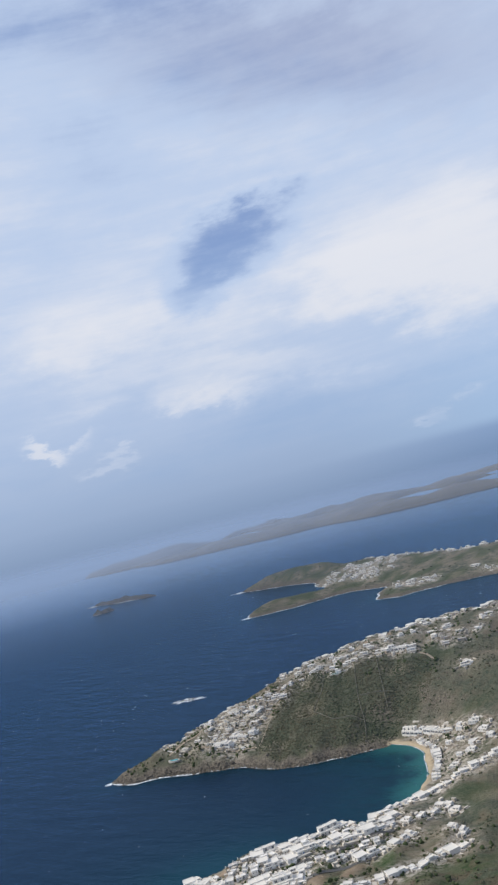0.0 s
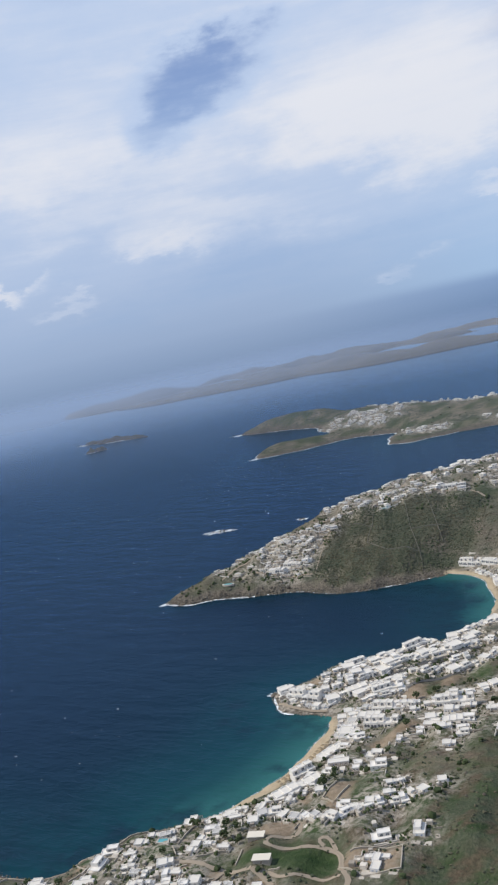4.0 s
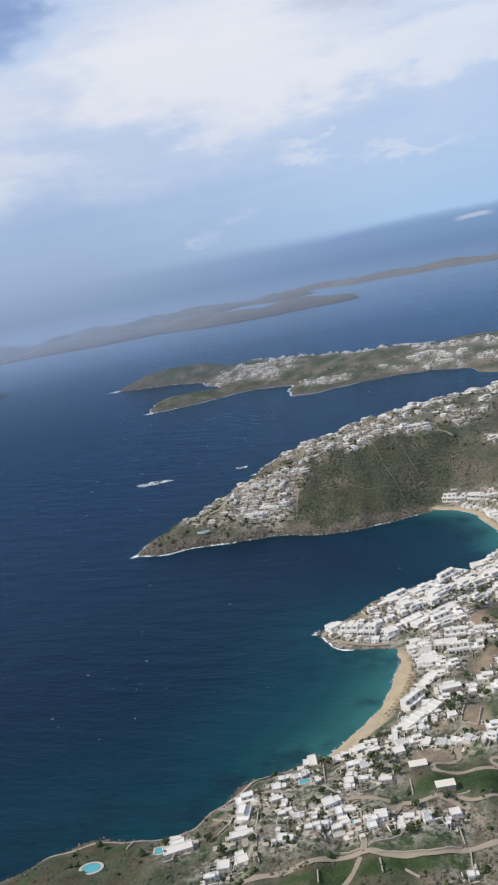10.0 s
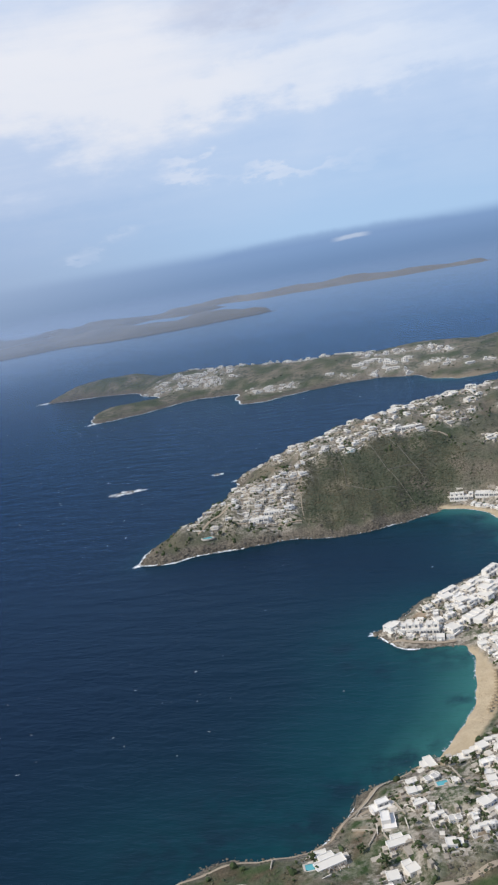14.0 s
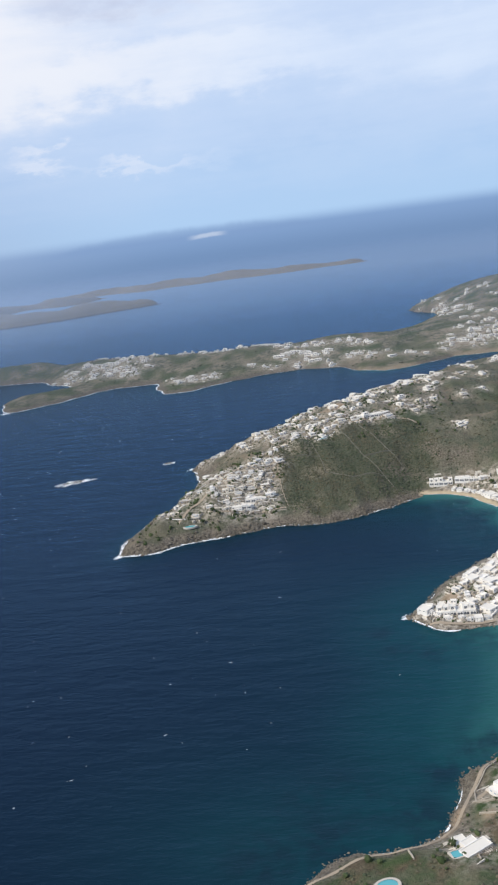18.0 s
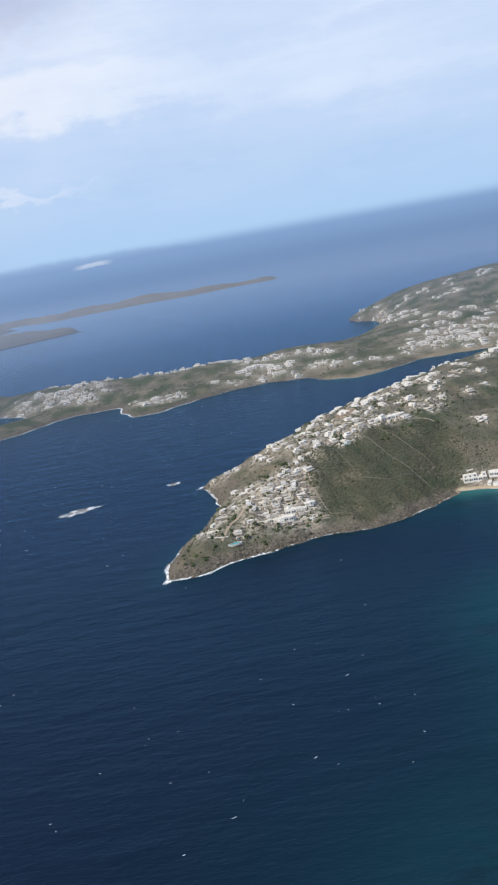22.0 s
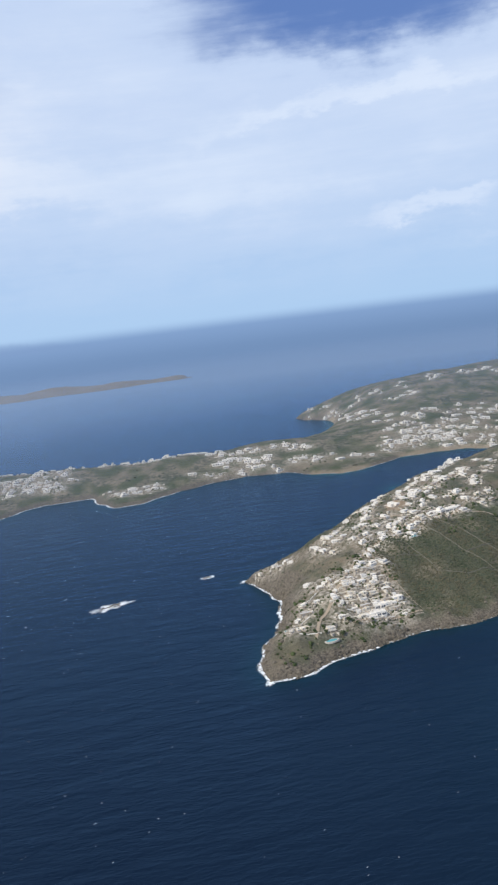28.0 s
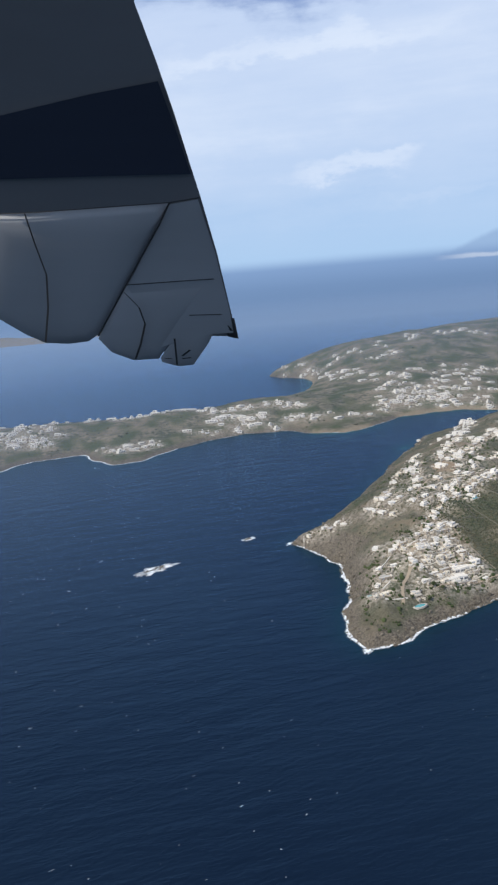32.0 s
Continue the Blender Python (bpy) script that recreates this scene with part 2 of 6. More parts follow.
def ground_material(name="scrub_ground", dry=None):
    m, n = material(name)
    geo = n.add("ShaderNodeNewGeometry")
    p = geo.outputs["Position"]
    n1, n2, n3 = n.noise(0.012, 6, 0.6, p), n.noise(0.11, 6, 0.65, p), n.noise(0.55, 4, 0.7, p)
    earth = n.mix(n.ramp(n2, [(0.35, 0.0), (0.65, 1.0)]), (0.115, 0.093, 0.065, 1), (0.235, 0.193, 0.138, 1))
    if dry:
        earth = n.mix(n.ramp(n1, [(0.35, 0.0), (0.65, 1.0)]), *dry)
    scrub = n.mix(n.ramp(n3, [(0.4, 0.0), (0.6, 1.0)]), (0.04, 0.05, 0.034, 1), (0.088, 0.095, 0.064, 1))
    green = n.mix(n.ramp(n2, [(0.35, 0.0), (0.65, 1.0)]), (0.026, 0.05, 0.017, 1), (0.06, 0.084, 0.032, 1))
    c = n.mix(n.ramp(n.math("ADD", n.math("MULTIPLY", n1, 0.5), n.math("MULTIPLY", n2, 0.5)), [(0.42, 0.0), (0.56, 1.0)]), earth, scrub)
    c = n.mix(n.math("MULTIPLY", n.attr("dark"), n.ramp(n2, [(0.2, 1.0), (0.75, 0.55)])), c, scrub)
    c = n.mix(n.math("MULTIPLY", n.attr("green"), n.ramp(n.math("ADD", n.math("MULTIPLY", n2, 0.7), n.math("MULTIPLY", n3, 0.3)), [(0.4, 1.0), (0.66, 0.3)])), c, green)
    soil = n.mix(n.ramp(n3, [(0.35, 0.0), (0.65, 1.0)]), (0.06, 0.043, 0.03, 1), (0.125, 0.09, 0.06, 1))
    c = n.mix(n.math("MULTIPLY", n.attr("soil"), n.ramp(n2, [(0.35, 0.9), (0.7, 0.3)])), c, soil)
    crop = n.mix(n.ramp(n2, [(0.35, 0.0), (0.65, 1.0)]), (0.024, 0.048, 0.015, 1), (0.052, 0.076, 0.029, 1))
    c = n.mix(n.math("MULTIPLY", n.attr("field"), n.ramp(n.math("ADD", n.math("MULTIPLY", n2, 0.6), n.math("MULTIPLY", n3, 0.4)), [(0.5, 1.0), (0.68, 0.45)])), c, crop)
    c = n.mix(n.math("MULTIPLY", n.attr("bare"), n.ramp(n2, [(0.25, 1.0), (0.8, 0.4)])), c, n.mix(n.ramp(n3, [(0.35, 0.0), (0.65, 1.0)]), (0.15, 0.12, 0.084, 1), (0.34, 0.28, 0.21, 1)))
    rock = n.mix(n.ramp(n3, [(0.35, 0.0), (0.65, 1.0)]), (0.06, 0.052, 0.042, 1), (0.195, 0.168, 0.132, 1))
    steep = n.add("ShaderNodeSeparateXYZ", None, Vector=geo.outputs["Normal"]).outputs[2]
    c = n.mix(n.math("MAXIMUM", n.attr("rock"), n.ramp(steep, [(0.72, 1.0), (0.88, 0.0)])), c, rock)
    pale = n.mix(n.ramp(n3, [(0.35, 0.0), (0.65, 1.0)]), (0.27, 0.23, 0.18, 1), (0.46, 0.42, 0.36, 1))
    c = n.mix(n.math("MULTIPLY", n.attr("built"), n.ramp(n.noise(0.2, 5, 0.7, p), [(0.42, 0.0), (0.58, 0.85)])), c, pale)
    lot = n.mix(n.ramp(n2, [(0.35, 0.0), (0.65, 1.0)]), (0.2, 0.145, 0.095, 1), (0.33, 0.255, 0.18, 1))
    c = n.mix(n.math("MULTIPLY", n.attr("lot"), n.ramp(n3, [(0.3, 1.0), (0.75, 0.6)])), c, lot)
    sand = n.mix(n.ramp(n2, [(0.3, 0.0), (0.7, 1.0)]), (0.36, 0.285, 0.185, 1), (0.47, 0.38, 0.26, 1))
    c = n.mix(n.attr("sand"), c, sand)
    surface(n, c, 0.92, n.math("ADD", n3, n.math("MULTIPLY", n2, 2.0)), 0.7, 1.6, Specular_IOR_Level=0.15)
    return m


def sea_material():
    m, n = material("sea_water")
    p = n.add("ShaderNodeNewGeometry").outputs["Position"]
    mp = n.add("ShaderNodeMapping", None, Vector=p, Rotation=(0, 0, radians(18)), Scale=(0.35, 1.0, 1.0))
    swell = n.noise(0.055, 4, 0.55, mp.outputs[0])
    chop = n.noise(0.28, 5, 0.65, mp.outputs[0])
    patch = n.noise(0.018, 5, 0.6, p)
    deep = n.mix(n.ramp(n.noise(0.004, 4, 0.5, p), [(0.35, 0.0), (0.65, 1.0)]), (0.003, 0.0074, 0.017, 1), (0.004, 0.0095, 0.02, 1))
    sh = n.attr("shallow")
    c = n.mix(n.ramp(sh, [(0.0, 0.0), (0.25, 0.35), (0.6, 1.0)]), deep, (0.004, 0.035, 0.041, 1))
    c = n.mix(n.ramp(sh, [(0.55, 0.0), (1.0, 1.0)]), c, (0.03, 0.125, 0.108, 1))
    weed = n.math("MULTIPLY", n.attr("weed"), n.ramp(n.math("ADD", n.math("MULTIPLY", patch, 0.5), n.math("MULTIPLY", n.noise(0.06, 5, 0.65, p), 0.5)), [(0.42, 0.0), (0.56, 0.9)]))
    c = n.mix(weed, c, (0.005, 0.017, 0.024, 1))
    bp = n.add("ShaderNodeBump", None, Height=n.math("ADD", n.math("MULTIPLY", swell, 3.0), chop), Strength=0.62, Distance=1.0)
    body_ = n.add("ShaderNodeBsdfDiffuse", None, Color=c, Normal=bp.outputs[0])
    gloss = n.add("ShaderNodeBsdfGlossy", None, Color=(0.36, 0.64, 0.98, 1), Roughness=0.22, Normal=bp.outputs[0])
    fres = n.add("ShaderNodeFresnel", None, IOR=1.33, Normal=bp.outputs[0])
    k = n.math("MINIMUM", n.math("MULTIPLY", fres.outputs[0], 0.76), 0.6)
    mixed = n.add("ShaderNodeMixShader")
    n.put(mixed, "0", k), n.put(mixed, "1", body_), n.put(mixed, "2", gloss)
    # far water fades out by distance, so the backdrop's haze-paled sea colour shows
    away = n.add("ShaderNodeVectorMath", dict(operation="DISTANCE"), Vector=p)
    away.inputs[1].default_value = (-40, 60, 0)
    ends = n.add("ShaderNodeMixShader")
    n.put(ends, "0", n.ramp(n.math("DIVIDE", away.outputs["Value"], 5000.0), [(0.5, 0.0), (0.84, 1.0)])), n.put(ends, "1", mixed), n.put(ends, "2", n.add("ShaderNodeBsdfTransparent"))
    n.add("ShaderNodeOutputMaterial", None, Surface=ends)
    return m


M_GROUND = ground_material()
M_FAR = ground_material("far_slopes", ((0.17, 0.145, 0.105, 1), (0.27, 0.228, 0.17, 1)))
M_HILLS = plain("sunlit_dry_hills", (0.155, 0.137, 0.108, 1), 0.95, 0.006, 0.5)
M_SEA = sea_material()

# ---- plan ----
MAIN = [(450, 1545), (283, 1512), (209, 1477), (131, 1448), (90, 1440), (62, 1405), (41, 1374), (8, 1346), (-42, 1287), (-79, 1235),
        (-135, 1170), (-178, 1109), (-216, 1079), (-240, 1065), (-268, 1046), (-258, 1020), (-250, 985), (-243, 954), (-256, 907), (-268, 873),
        (-288, 846), (-296, 815), (-298, 770), (-273, 767), (-250, 781), (-220, 793), (-184, 804), (-159, 812), (-111, 810), (-87, 815),
        (-59, 824), (-33, 839), (-12, 857), (3, 868)]
NORTH_BEACH = [(3, 868), (24, 864), (48, 847), (65, 816), (76, 785), (79, 765)]
TOWN = [(72, 730), (55, 700), (33, 688), (16, 670), (-5, 648), (-17, 625), (-30, 603), (-37, 594), (-20, 574), (5, 571)]
SOUTH_BEACH = [(27, 573), (35, 553), (36, 518), (30, 482), (20, 452), (15, 441)]
SOUTH = [(0, 430), (-11, 417), (-28, 405), (-31, 386), (-38, 367), (-55, 356), (-85, 354), (-109, 335), (-130, 310), (-150, 270),
         (-165, 200), (-120, 120), (-130, 40), (-60, -40), (-70, -130), (20, -180), (80, -290), (300, -400), (1400, -400), (1400, 1545)]
FAR = [(450, 1550), (319, 1578), (275, 1628), (212, 1642), (142, 1641), (64, 1590), (5, 1571), (-38, 1600), (-75, 1660), (-146, 1683), (-225, 1662),
       (-281, 1634), (-348, 1576), (-401, 1573), (-426, 1625), (-437, 1690), (-528, 1692), (-575, 1652), (-618, 1600), (-662, 1572), (-700, 1552),
       (-722, 1580), (-746, 1640), (-728, 1688), (-684, 1702), (-645, 1724), (-632, 1755), (-680, 1803), (-737, 1868), (-804, 1884), (-890, 1888), (-983, 1888), (-960, 1938), (-905, 2005), (-800, 2055),
       (-636, 2060), (-459, 1990), (-316, 1930), (-186, 1930), (-50, 1985), (30, 2000), (84, 2035), (130, 2100), (172, 2190), (186, 2260), (165, 2310), (138, 2345), (126, 2400), (158, 2470),
       (220, 2540), (400, 2650), (600, 2760), (900, 2850), (1500, 2850), (1500, 1550)]


def rough_line(pts, rounds, amount, closed=True):
    """A coast with midpoints pushed aside."""
    rnd = random.Random(5)
    for k in range(rounds):
        out = []
        for i, a in enumerate(pts):
            if not closed and i == len(pts) - 1:
                out.append(a)
                break
            b = pts[(i + 1) % len(pts)]
            l = math.dist(a, b)
            s = rnd.uniform(-1, 1) * amount * min(l, 60)
            out += [a, ((a[0] + b[0]) / 2 - (b[1] - a[1]) / max(l, 1e-3) * s, (a[1] + b[1]) / 2 + (b[0] - a[0]) / max(l, 1e-3) * s)]
        pts = out
    return pts


def shore_distance(X, Y, poly, closed=True):
    """Distance to a line of points, and whether inside."""
    P = np.array(poly, float)
    d2, inside = np.full(X.shape, 1e12), np.zeros(X.shape, bool)
    for i in range(len(P) if closed else len(P) - 1):
        a, b = P[i], P[(i + 1) % len(P)]
        e = b - a
        t = np.clip(((X - a[0]) * e[0] + (Y - a[1]) * e[1]) / max(e @ e, 1e-9), 0, 1)
        d2 = np.minimum(d2, (X - a[0] - t * e[0]) ** 2 + (Y - a[1] - t * e[1]) ** 2)
        if a[1] != b[1]:
            cross = ((a[1] > Y) != (b[1] > Y)) & (X < e[0] * (Y - a[1]) / (b[1] - a[1]) + a[0])
            inside ^= cross
    return np.sqrt(d2), inside


def smooth(v, a, b):
    t = np.clip((v - a) / (b - a), 0, 1)
    return t * t * (3 - 2 * t)


def bump_noise(X, Y, size, seed):
    """Smooth random relief of about that size, between -1 and 1."""
    r = np.random.RandomState(seed)
    z = np.zeros(np.shape(X))
    for k in range(9):
        a = r.uniform(0, 2 * math.pi)
        q = 2 * math.pi / size * r.uniform(0.6, 1.7)
        z = z + np.sin(q * (X * math.cos(a) + Y * math.sin(a)) + r.uniform(0, 6.28))
    return z / 5


def hill(X, Y, x0, y0, x1, y1, width, z0, z1):
    """A ridge from one place to another."""
    e = np.array([x1 - x0, y1 - y0], float)
    t = np.clip(((X - x0) * e[0] + (Y - y0) * e[1]) / max(e @ e, 1e-9), 0, 1)
    d2 = (X - x0 - t * e[0]) ** 2 + (Y - y0 - t * e[1]) ** 2
    return (z0 + (z1 - z0) * t) * np.exp(-d2 / width ** 2)


COAST = rough_line(MAIN + NORTH_BEACH + TOWN + SOUTH_BEACH + SOUTH, 2, 0.10)
FAR_COAST = rough_line(FAR, 2, 0.10)


def main_height(X, Y):
    d, ins = shore_distance(X, Y, COAST)
    db, _ = shore_distance(X, Y, NORTH_BEACH, False)
    ds, _ = shore_distance(X, Y, SOUTH_BEACH, False)
    beach = np.exp(-(np.minimum(db, ds) / 34) ** 2)
    H = np.maximum(hill(X, Y, -225, 925, -70, 1040, 120, 44, 62), hill(X, Y, -70, 1040, 330, 1330, 170, 62, 66))
    H = np.maximum(H, hill(X, Y, 50, 965, 300, 980, 120, 46, 60))
    H = np.maximum(H, hill(X, Y, 60, 340, 420, 520, 190, 20, 38))
    H = np.maximum(H, hill(X, Y, -90, 300, 60, 200, 160, 14, 20))
    H = np.maximum(H, hill(X, Y, 5, 630, 60, 690, 40, 12, 9))
    H = H * (1 - 0.65 * np.exp(-(db / 38) ** 2))
    ramp = 1 - np.exp(-d / 34)
    cliff = (1 - np.exp(-d / 5)) * (4.5 + 2.5 * bump_noise(X, Y, 40, 3))
    z = H * ramp + np.clip(cliff, 0.5, 9) * (1 - beach) + d * 0.035 * beach + 1.2 * bump_noise(X, Y, 70, 4) * smooth(d, 10, 60)
    z = z + 0.5 * bump_noise(X, Y, 16, 6) * smooth(d, 3, 20) * (1 - beach)
    return np.where(ins, z, -np.minimum(d * 0.5, 6.0)), d, ins


def far_height(X, Y):
    d, ins = shore_distance(X, Y, FAR_COAST)
    H = np.maximum(hill(X, Y, -640, 1880, -60, 1830, 170, 30, 36), hill(X, Y, 420, 2250, 1000, 2350, 330, 85, 95))
    H = np.maximum(H, hill(X, Y, -40, 1760, 330, 1800, 120, 28, 34))
    H = np.maximum(H, hill(X, Y, -905, 1930, -780, 1965, 75, 50, 38))
    H = np.maximum(H, hill(X, Y, -722, 1615, -640, 1690, 45, 22, 18))
    z = H * (1 - np.exp(-d / 70)) + (1 - np.exp(-d / 6)) * 5 + 3 * bump_noise(X, Y, 160, 8) * smooth(d, 20, 120)
    return np.where(ins, z, -np.minimum(d * 0.5, 6.0)), d, ins


RELIEF = {}


def sheet(name, xs, ys, fn, keep=-14.0, mat=None, attrs=None):
    """A ground of square cells over a grid, kept where it is near land."""
    X, Y = np.meshgrid(xs, ys)
    Z, d, ins = fn(X, Y)
    ok = ins | (d < -keep)
    RELIEF[name + str(len(RELIEF))] = (xs, ys, Z)
    nx = len(xs)
    idx = np.full(X.size, -1)
    cell = ok[:-1, :-1] | ok[1:, :-1] | ok[:-1, 1:] | ok[1:, 1:]
    j, i = np.nonzero(cell)
    quads = np.stack([j * nx + i, j * nx + i + 1, (j + 1) * nx + i + 1, (j + 1) * nx + i], 1)
    used = np.unique(quads)
    idx[used] = np.arange(len(used))
    me = bpy.data.meshes.new(name)
    me.from_pydata(np.stack([X.ravel()[used], Y.ravel()[used], Z.ravel()[used]], 1).tolist(), [], idx[quads].tolist())
    me.polygons.foreach_set("use_smooth", [True] * len(me.polygons))
    for key, fa in (attrs or {}).items():
        at = me.attributes.new(key, "FLOAT", "POINT")
        at.data.foreach_set("value", np.asarray(fa(X, Y, Z, d), float).ravel()[used])
    me.materials.append(mat)
    return new(name, me)


def box_mask(X, Y, x0, y0, x1, y1, soft=6, turn=0.0):
    cx_, cy_ = (x0 + x1) / 2, (y0 + y1) / 2
    c, s = math.cos(radians(turn)), math.sin(radians(turn))
    U, V = (X - cx_) * c + (Y - cy_) * s, -(X - cx_) * s + (Y - cy_) * c
    return smooth((x1 - x0) / 2 - np.abs(U), -soft, soft) * smooth((y1 - y0) / 2 - np.abs(V), -soft, soft)


def sand_of(X, Y, Z, d):
    db, _ = shore_distance(X, Y, NORTH_BEACH, False)
    ds, _ = shore_distance(X, Y, SOUTH_BEACH, False)
    return np.maximum(smooth(db, 7, 5.2), smooth(ds - 12.5 * smooth(Y, 565, 505), 7.0, 4.5) * smooth(Y, 574, 566))


def rock_of(X, Y, Z, d):
    return smooth(d + 4 * bump_noise(X, Y, 25, 12), 14, 5) * (1 - sand_of(X, Y, Z, d))


def area(X, Y, quads, soft=3.0):
    """How far inside any of these plots."""
    m = np.zeros(X.shape)
    for q in quads:
        d, ins = shore_distance(X, Y, q)
        m = np.maximum(m, smooth(np.where(ins, d, -d), -soft, soft))
    return m


SLOPE = [[(0, 985), (30, 930), (20, 885), (60, 890), (330, 905), (330, 1150), (120, 1120), (60, 1030)]]
SCRUB = [[(-150, 950), (-140, 832), (-100, 818), (0, 872), (30, 930), (0, 985), (-60, 975), (-100, 955)]]
FIELDS = [[(79, 392), (93, 394), (120, 407), (134, 404), (140, 390), (123, 385), (104, 383), (94, 385), (84, 381)], [(70, 340), (83, 348), (95, 353), (107, 360), (111, 349), (98, 342), (76, 337)],
          [(15, 386), (26, 389), (35, 386), (42, 380), (36, 366), (21, 376)], [(50, 328), (65, 335), (65, 321), (53, 317)], [(69, 333), (77, 334), (80, 327), (69, 324)], [(77, 334), (112, 344), (118, 335), (94, 331), (80, 329)],
          [(104, 466), (114, 462), (115, 448), (106, 446)], [(97, 428), (118, 431), (119, 418), (113, 412), (102, 415)], [(34, 320), (50, 324), (52, 317), (35, 317)], [(119, 447), (134, 457), (129, 466), (115, 461)],
          [(89, 672), (109, 668), (142, 617), (112, 636)], [(-2, 355), (13, 344), (8, 331), (-7, 341)],
          [(-8, 384), (0, 384), (4, 373), (-4, 368)], [(12, 401), (28, 405), (32, 391), (19, 385)], [(-2, 362), (4, 365), (7, 353), (-11, 343), (-9, 351)], [(-38, 339), (-30, 340), (-30, 330), (-38, 329)],
          [(-25, 340), (-17, 342), (-10, 336), (-14, 328), (-27, 326)], [(-25, 375), (-18, 373), (-17, 368), (-26, 367)], [(-74, 343), (-60, 344), (-59, 334), (-72, 333)], [(102, 485), (116, 486), (123, 476), (105, 468)]]
LOTS = [[(73, 419), (80, 427), (88, 423), (90, 414), (81, 408), (75, 414)], [(139, 391), (170, 395), (163, 412), (140, 403)], [(74, 584), (97, 594), (88, 610), (75, 598)], [(72, 378), (78, 376), (77, 354), (72, 355)],
        [(48, 374), (55, 378), (58, 372), (53, 369)], [(74, 456), (82, 456), (90, 445), (82, 445)], [(94, 469), (103, 466), (105, 446), (95, 450)], [(103, 377), (111, 373), (108, 365), (99, 374)],
        [(-90, 1060), (-74, 1055), (-69, 1034), (-87, 1007), (-101, 1020)], [(48, 1399), (93, 1457), (80, 1420), (60, 1385)]]
LOTS += [[(67, 604), (87, 614), (97, 592), (81, 582)],
         [(87, 520), (102, 560), (110, 553), (97, 511)],
         [(95, 468), (104, 477), (115, 440), (102, 441)],
         [(74, 420), (81, 428), (95, 425), (95, 412), (80, 409)],
         [(136, 405), (152, 411), (153, 394), (143, 391)],
         [(93, 630), (105, 636), (109, 614), (101, 608)]]
LOTS += [[(-24, 367), (-17, 367), (-17, 362), (-23, 361)], [(-13, 609), (-4, 618), (4, 605), (-7, 601)], [(-48, 352), (-36, 362), (-29, 376), (-33, 380), (-41, 366), (-56, 356)], [(38, 347), (39, 355), (62, 368), (63, 360), (42, 349)]]
FIELDS.append([(108, 465), (128, 466), (128, 447), (113, 446)])
STONY = [[(126, 377), (147, 379), (152, 362), (132, 360)], [(95, 331), (106, 332), (118, 332), (118, 322), (97, 322)], [(108, 372), (125, 365), (126, 352), (110, 362)], [(25, 336), (43, 332), (42, 324), (28, 322)], [(120, 345), (150, 350), (150, 325), (122, 325)]]
BARE = [[(-225, 880), (-200, 900), (-165, 950), (-150, 985), (-185, 1015), (-240, 1030), (-245, 960), (-255, 910)], [(-125, 1000), (-90, 1090), (-50, 1090), (-85, 1005)],
        [(-222, 820), (-152, 838), (-158, 905), (-215, 895)], [(20, 930), (60, 920), (110, 1000), (60, 1030), (10, 985)]]
TIP = [[(-292, 800), (-270, 775), (-160, 815), (-150, 836), (-215, 822), (-262, 850), (-280, 830)]]


def dark_of(X, Y, Z, d):
    return np.clip(area(X, Y, SCRUB, 8) + 0.75 * area(X, Y, TIP, 8) + (0.35 + 0.4 * smooth(bump_noise(X, Y, 55, 16) + 0.5 * bump_noise(X, Y, 18, 17), -0.4, 0.6)) * area(X, Y, SLOPE, 15) + 0.6 * smooth(bump_noise(X, Y, 45, 15), -0.1, 0.6), 0, 1)


def green_of(X, Y, Z, d):
    return np.clip(area(X, Y, FIELDS, 1.5) + smooth(Y, 720, 600) * (0.34 + 0.6 * smooth(bump_noise(X, Y, 24, 22) + 0.5 * bump_noise(X, Y, 8, 23), -0.3, 0.4)) + 0.6 * smooth(bump_noise(X, Y, 90, 21), 0.15, 0.8) * (1 - area(X, Y, SCRUB, 8)), 0, 1)


def bare_of(X, Y, Z, d):
    return np.clip(0.6 * area(X, Y, STONY, 4) + 0.22 * area(X, Y, BARE, 10) + 0.5 * smooth(bump_noise(X, Y, 80, 31), 0.5, 1.0), 0, 1)


def soil_of(X, Y, Z, d):
    return smooth(bump_noise(X, Y, 30, 24) + 0.6 * bump_noise(X, Y, 10, 25), 0.0, 0.5) * smooth(Y, 720, 600) * (1 - area(X, Y, FIELDS, 1.5))


COVER = dict(sand=sand_of, rock=rock_of, dark=dark_of, green=green_of, bare=bare_of, soil=soil_of, field=lambda X, Y, Z, d: area(X, Y, FIELDS, 1.5), lot=lambda X, Y, Z, d: area(X, Y, LOTS, 1.5))
land = sheet("ground", np.arange(-312, 424, 3.0), np.arange(240, 1548, 3.0), main_height, mat=M_GROUND, attrs=COVER)
outer = sheet("ground", np.arange(420, 1400, 20.0), np.arange(-400, 1548, 20.0), main_height, mat=M_GROUND, attrs=COVER)
tagged(outer, "dry scrub hills behind the coast", "ground", kind="structure")
outer = sheet("ground", np.arange(-312, 433, 12.0), np.arange(-400, 253, 12.0), main_height, mat=M_GROUND, attrs=COVER)
tagged(outer, "dry scrub slopes behind the coast", "ground", kind="structure")
tagged(land, "rocky scrub headland and coastal slopes with sandy beaches", "ground", kind="structure")
FAR_BEACH = [[(150, 1641), (212, 1642), (275, 1628), (319, 1578)], [(-20, 1990), (30, 2000), (84, 2035), (130, 2100), (172, 2190), (186, 2260)], [(-38, 1600), (5, 1571), (64, 1590)]]


def far_sand(X, Y, Z, d):
    return np.maximum.reduce([smooth(shore_distance(X, Y, q, False)[0], 14, 5) for q in FAR_BEACH]) * 0.35


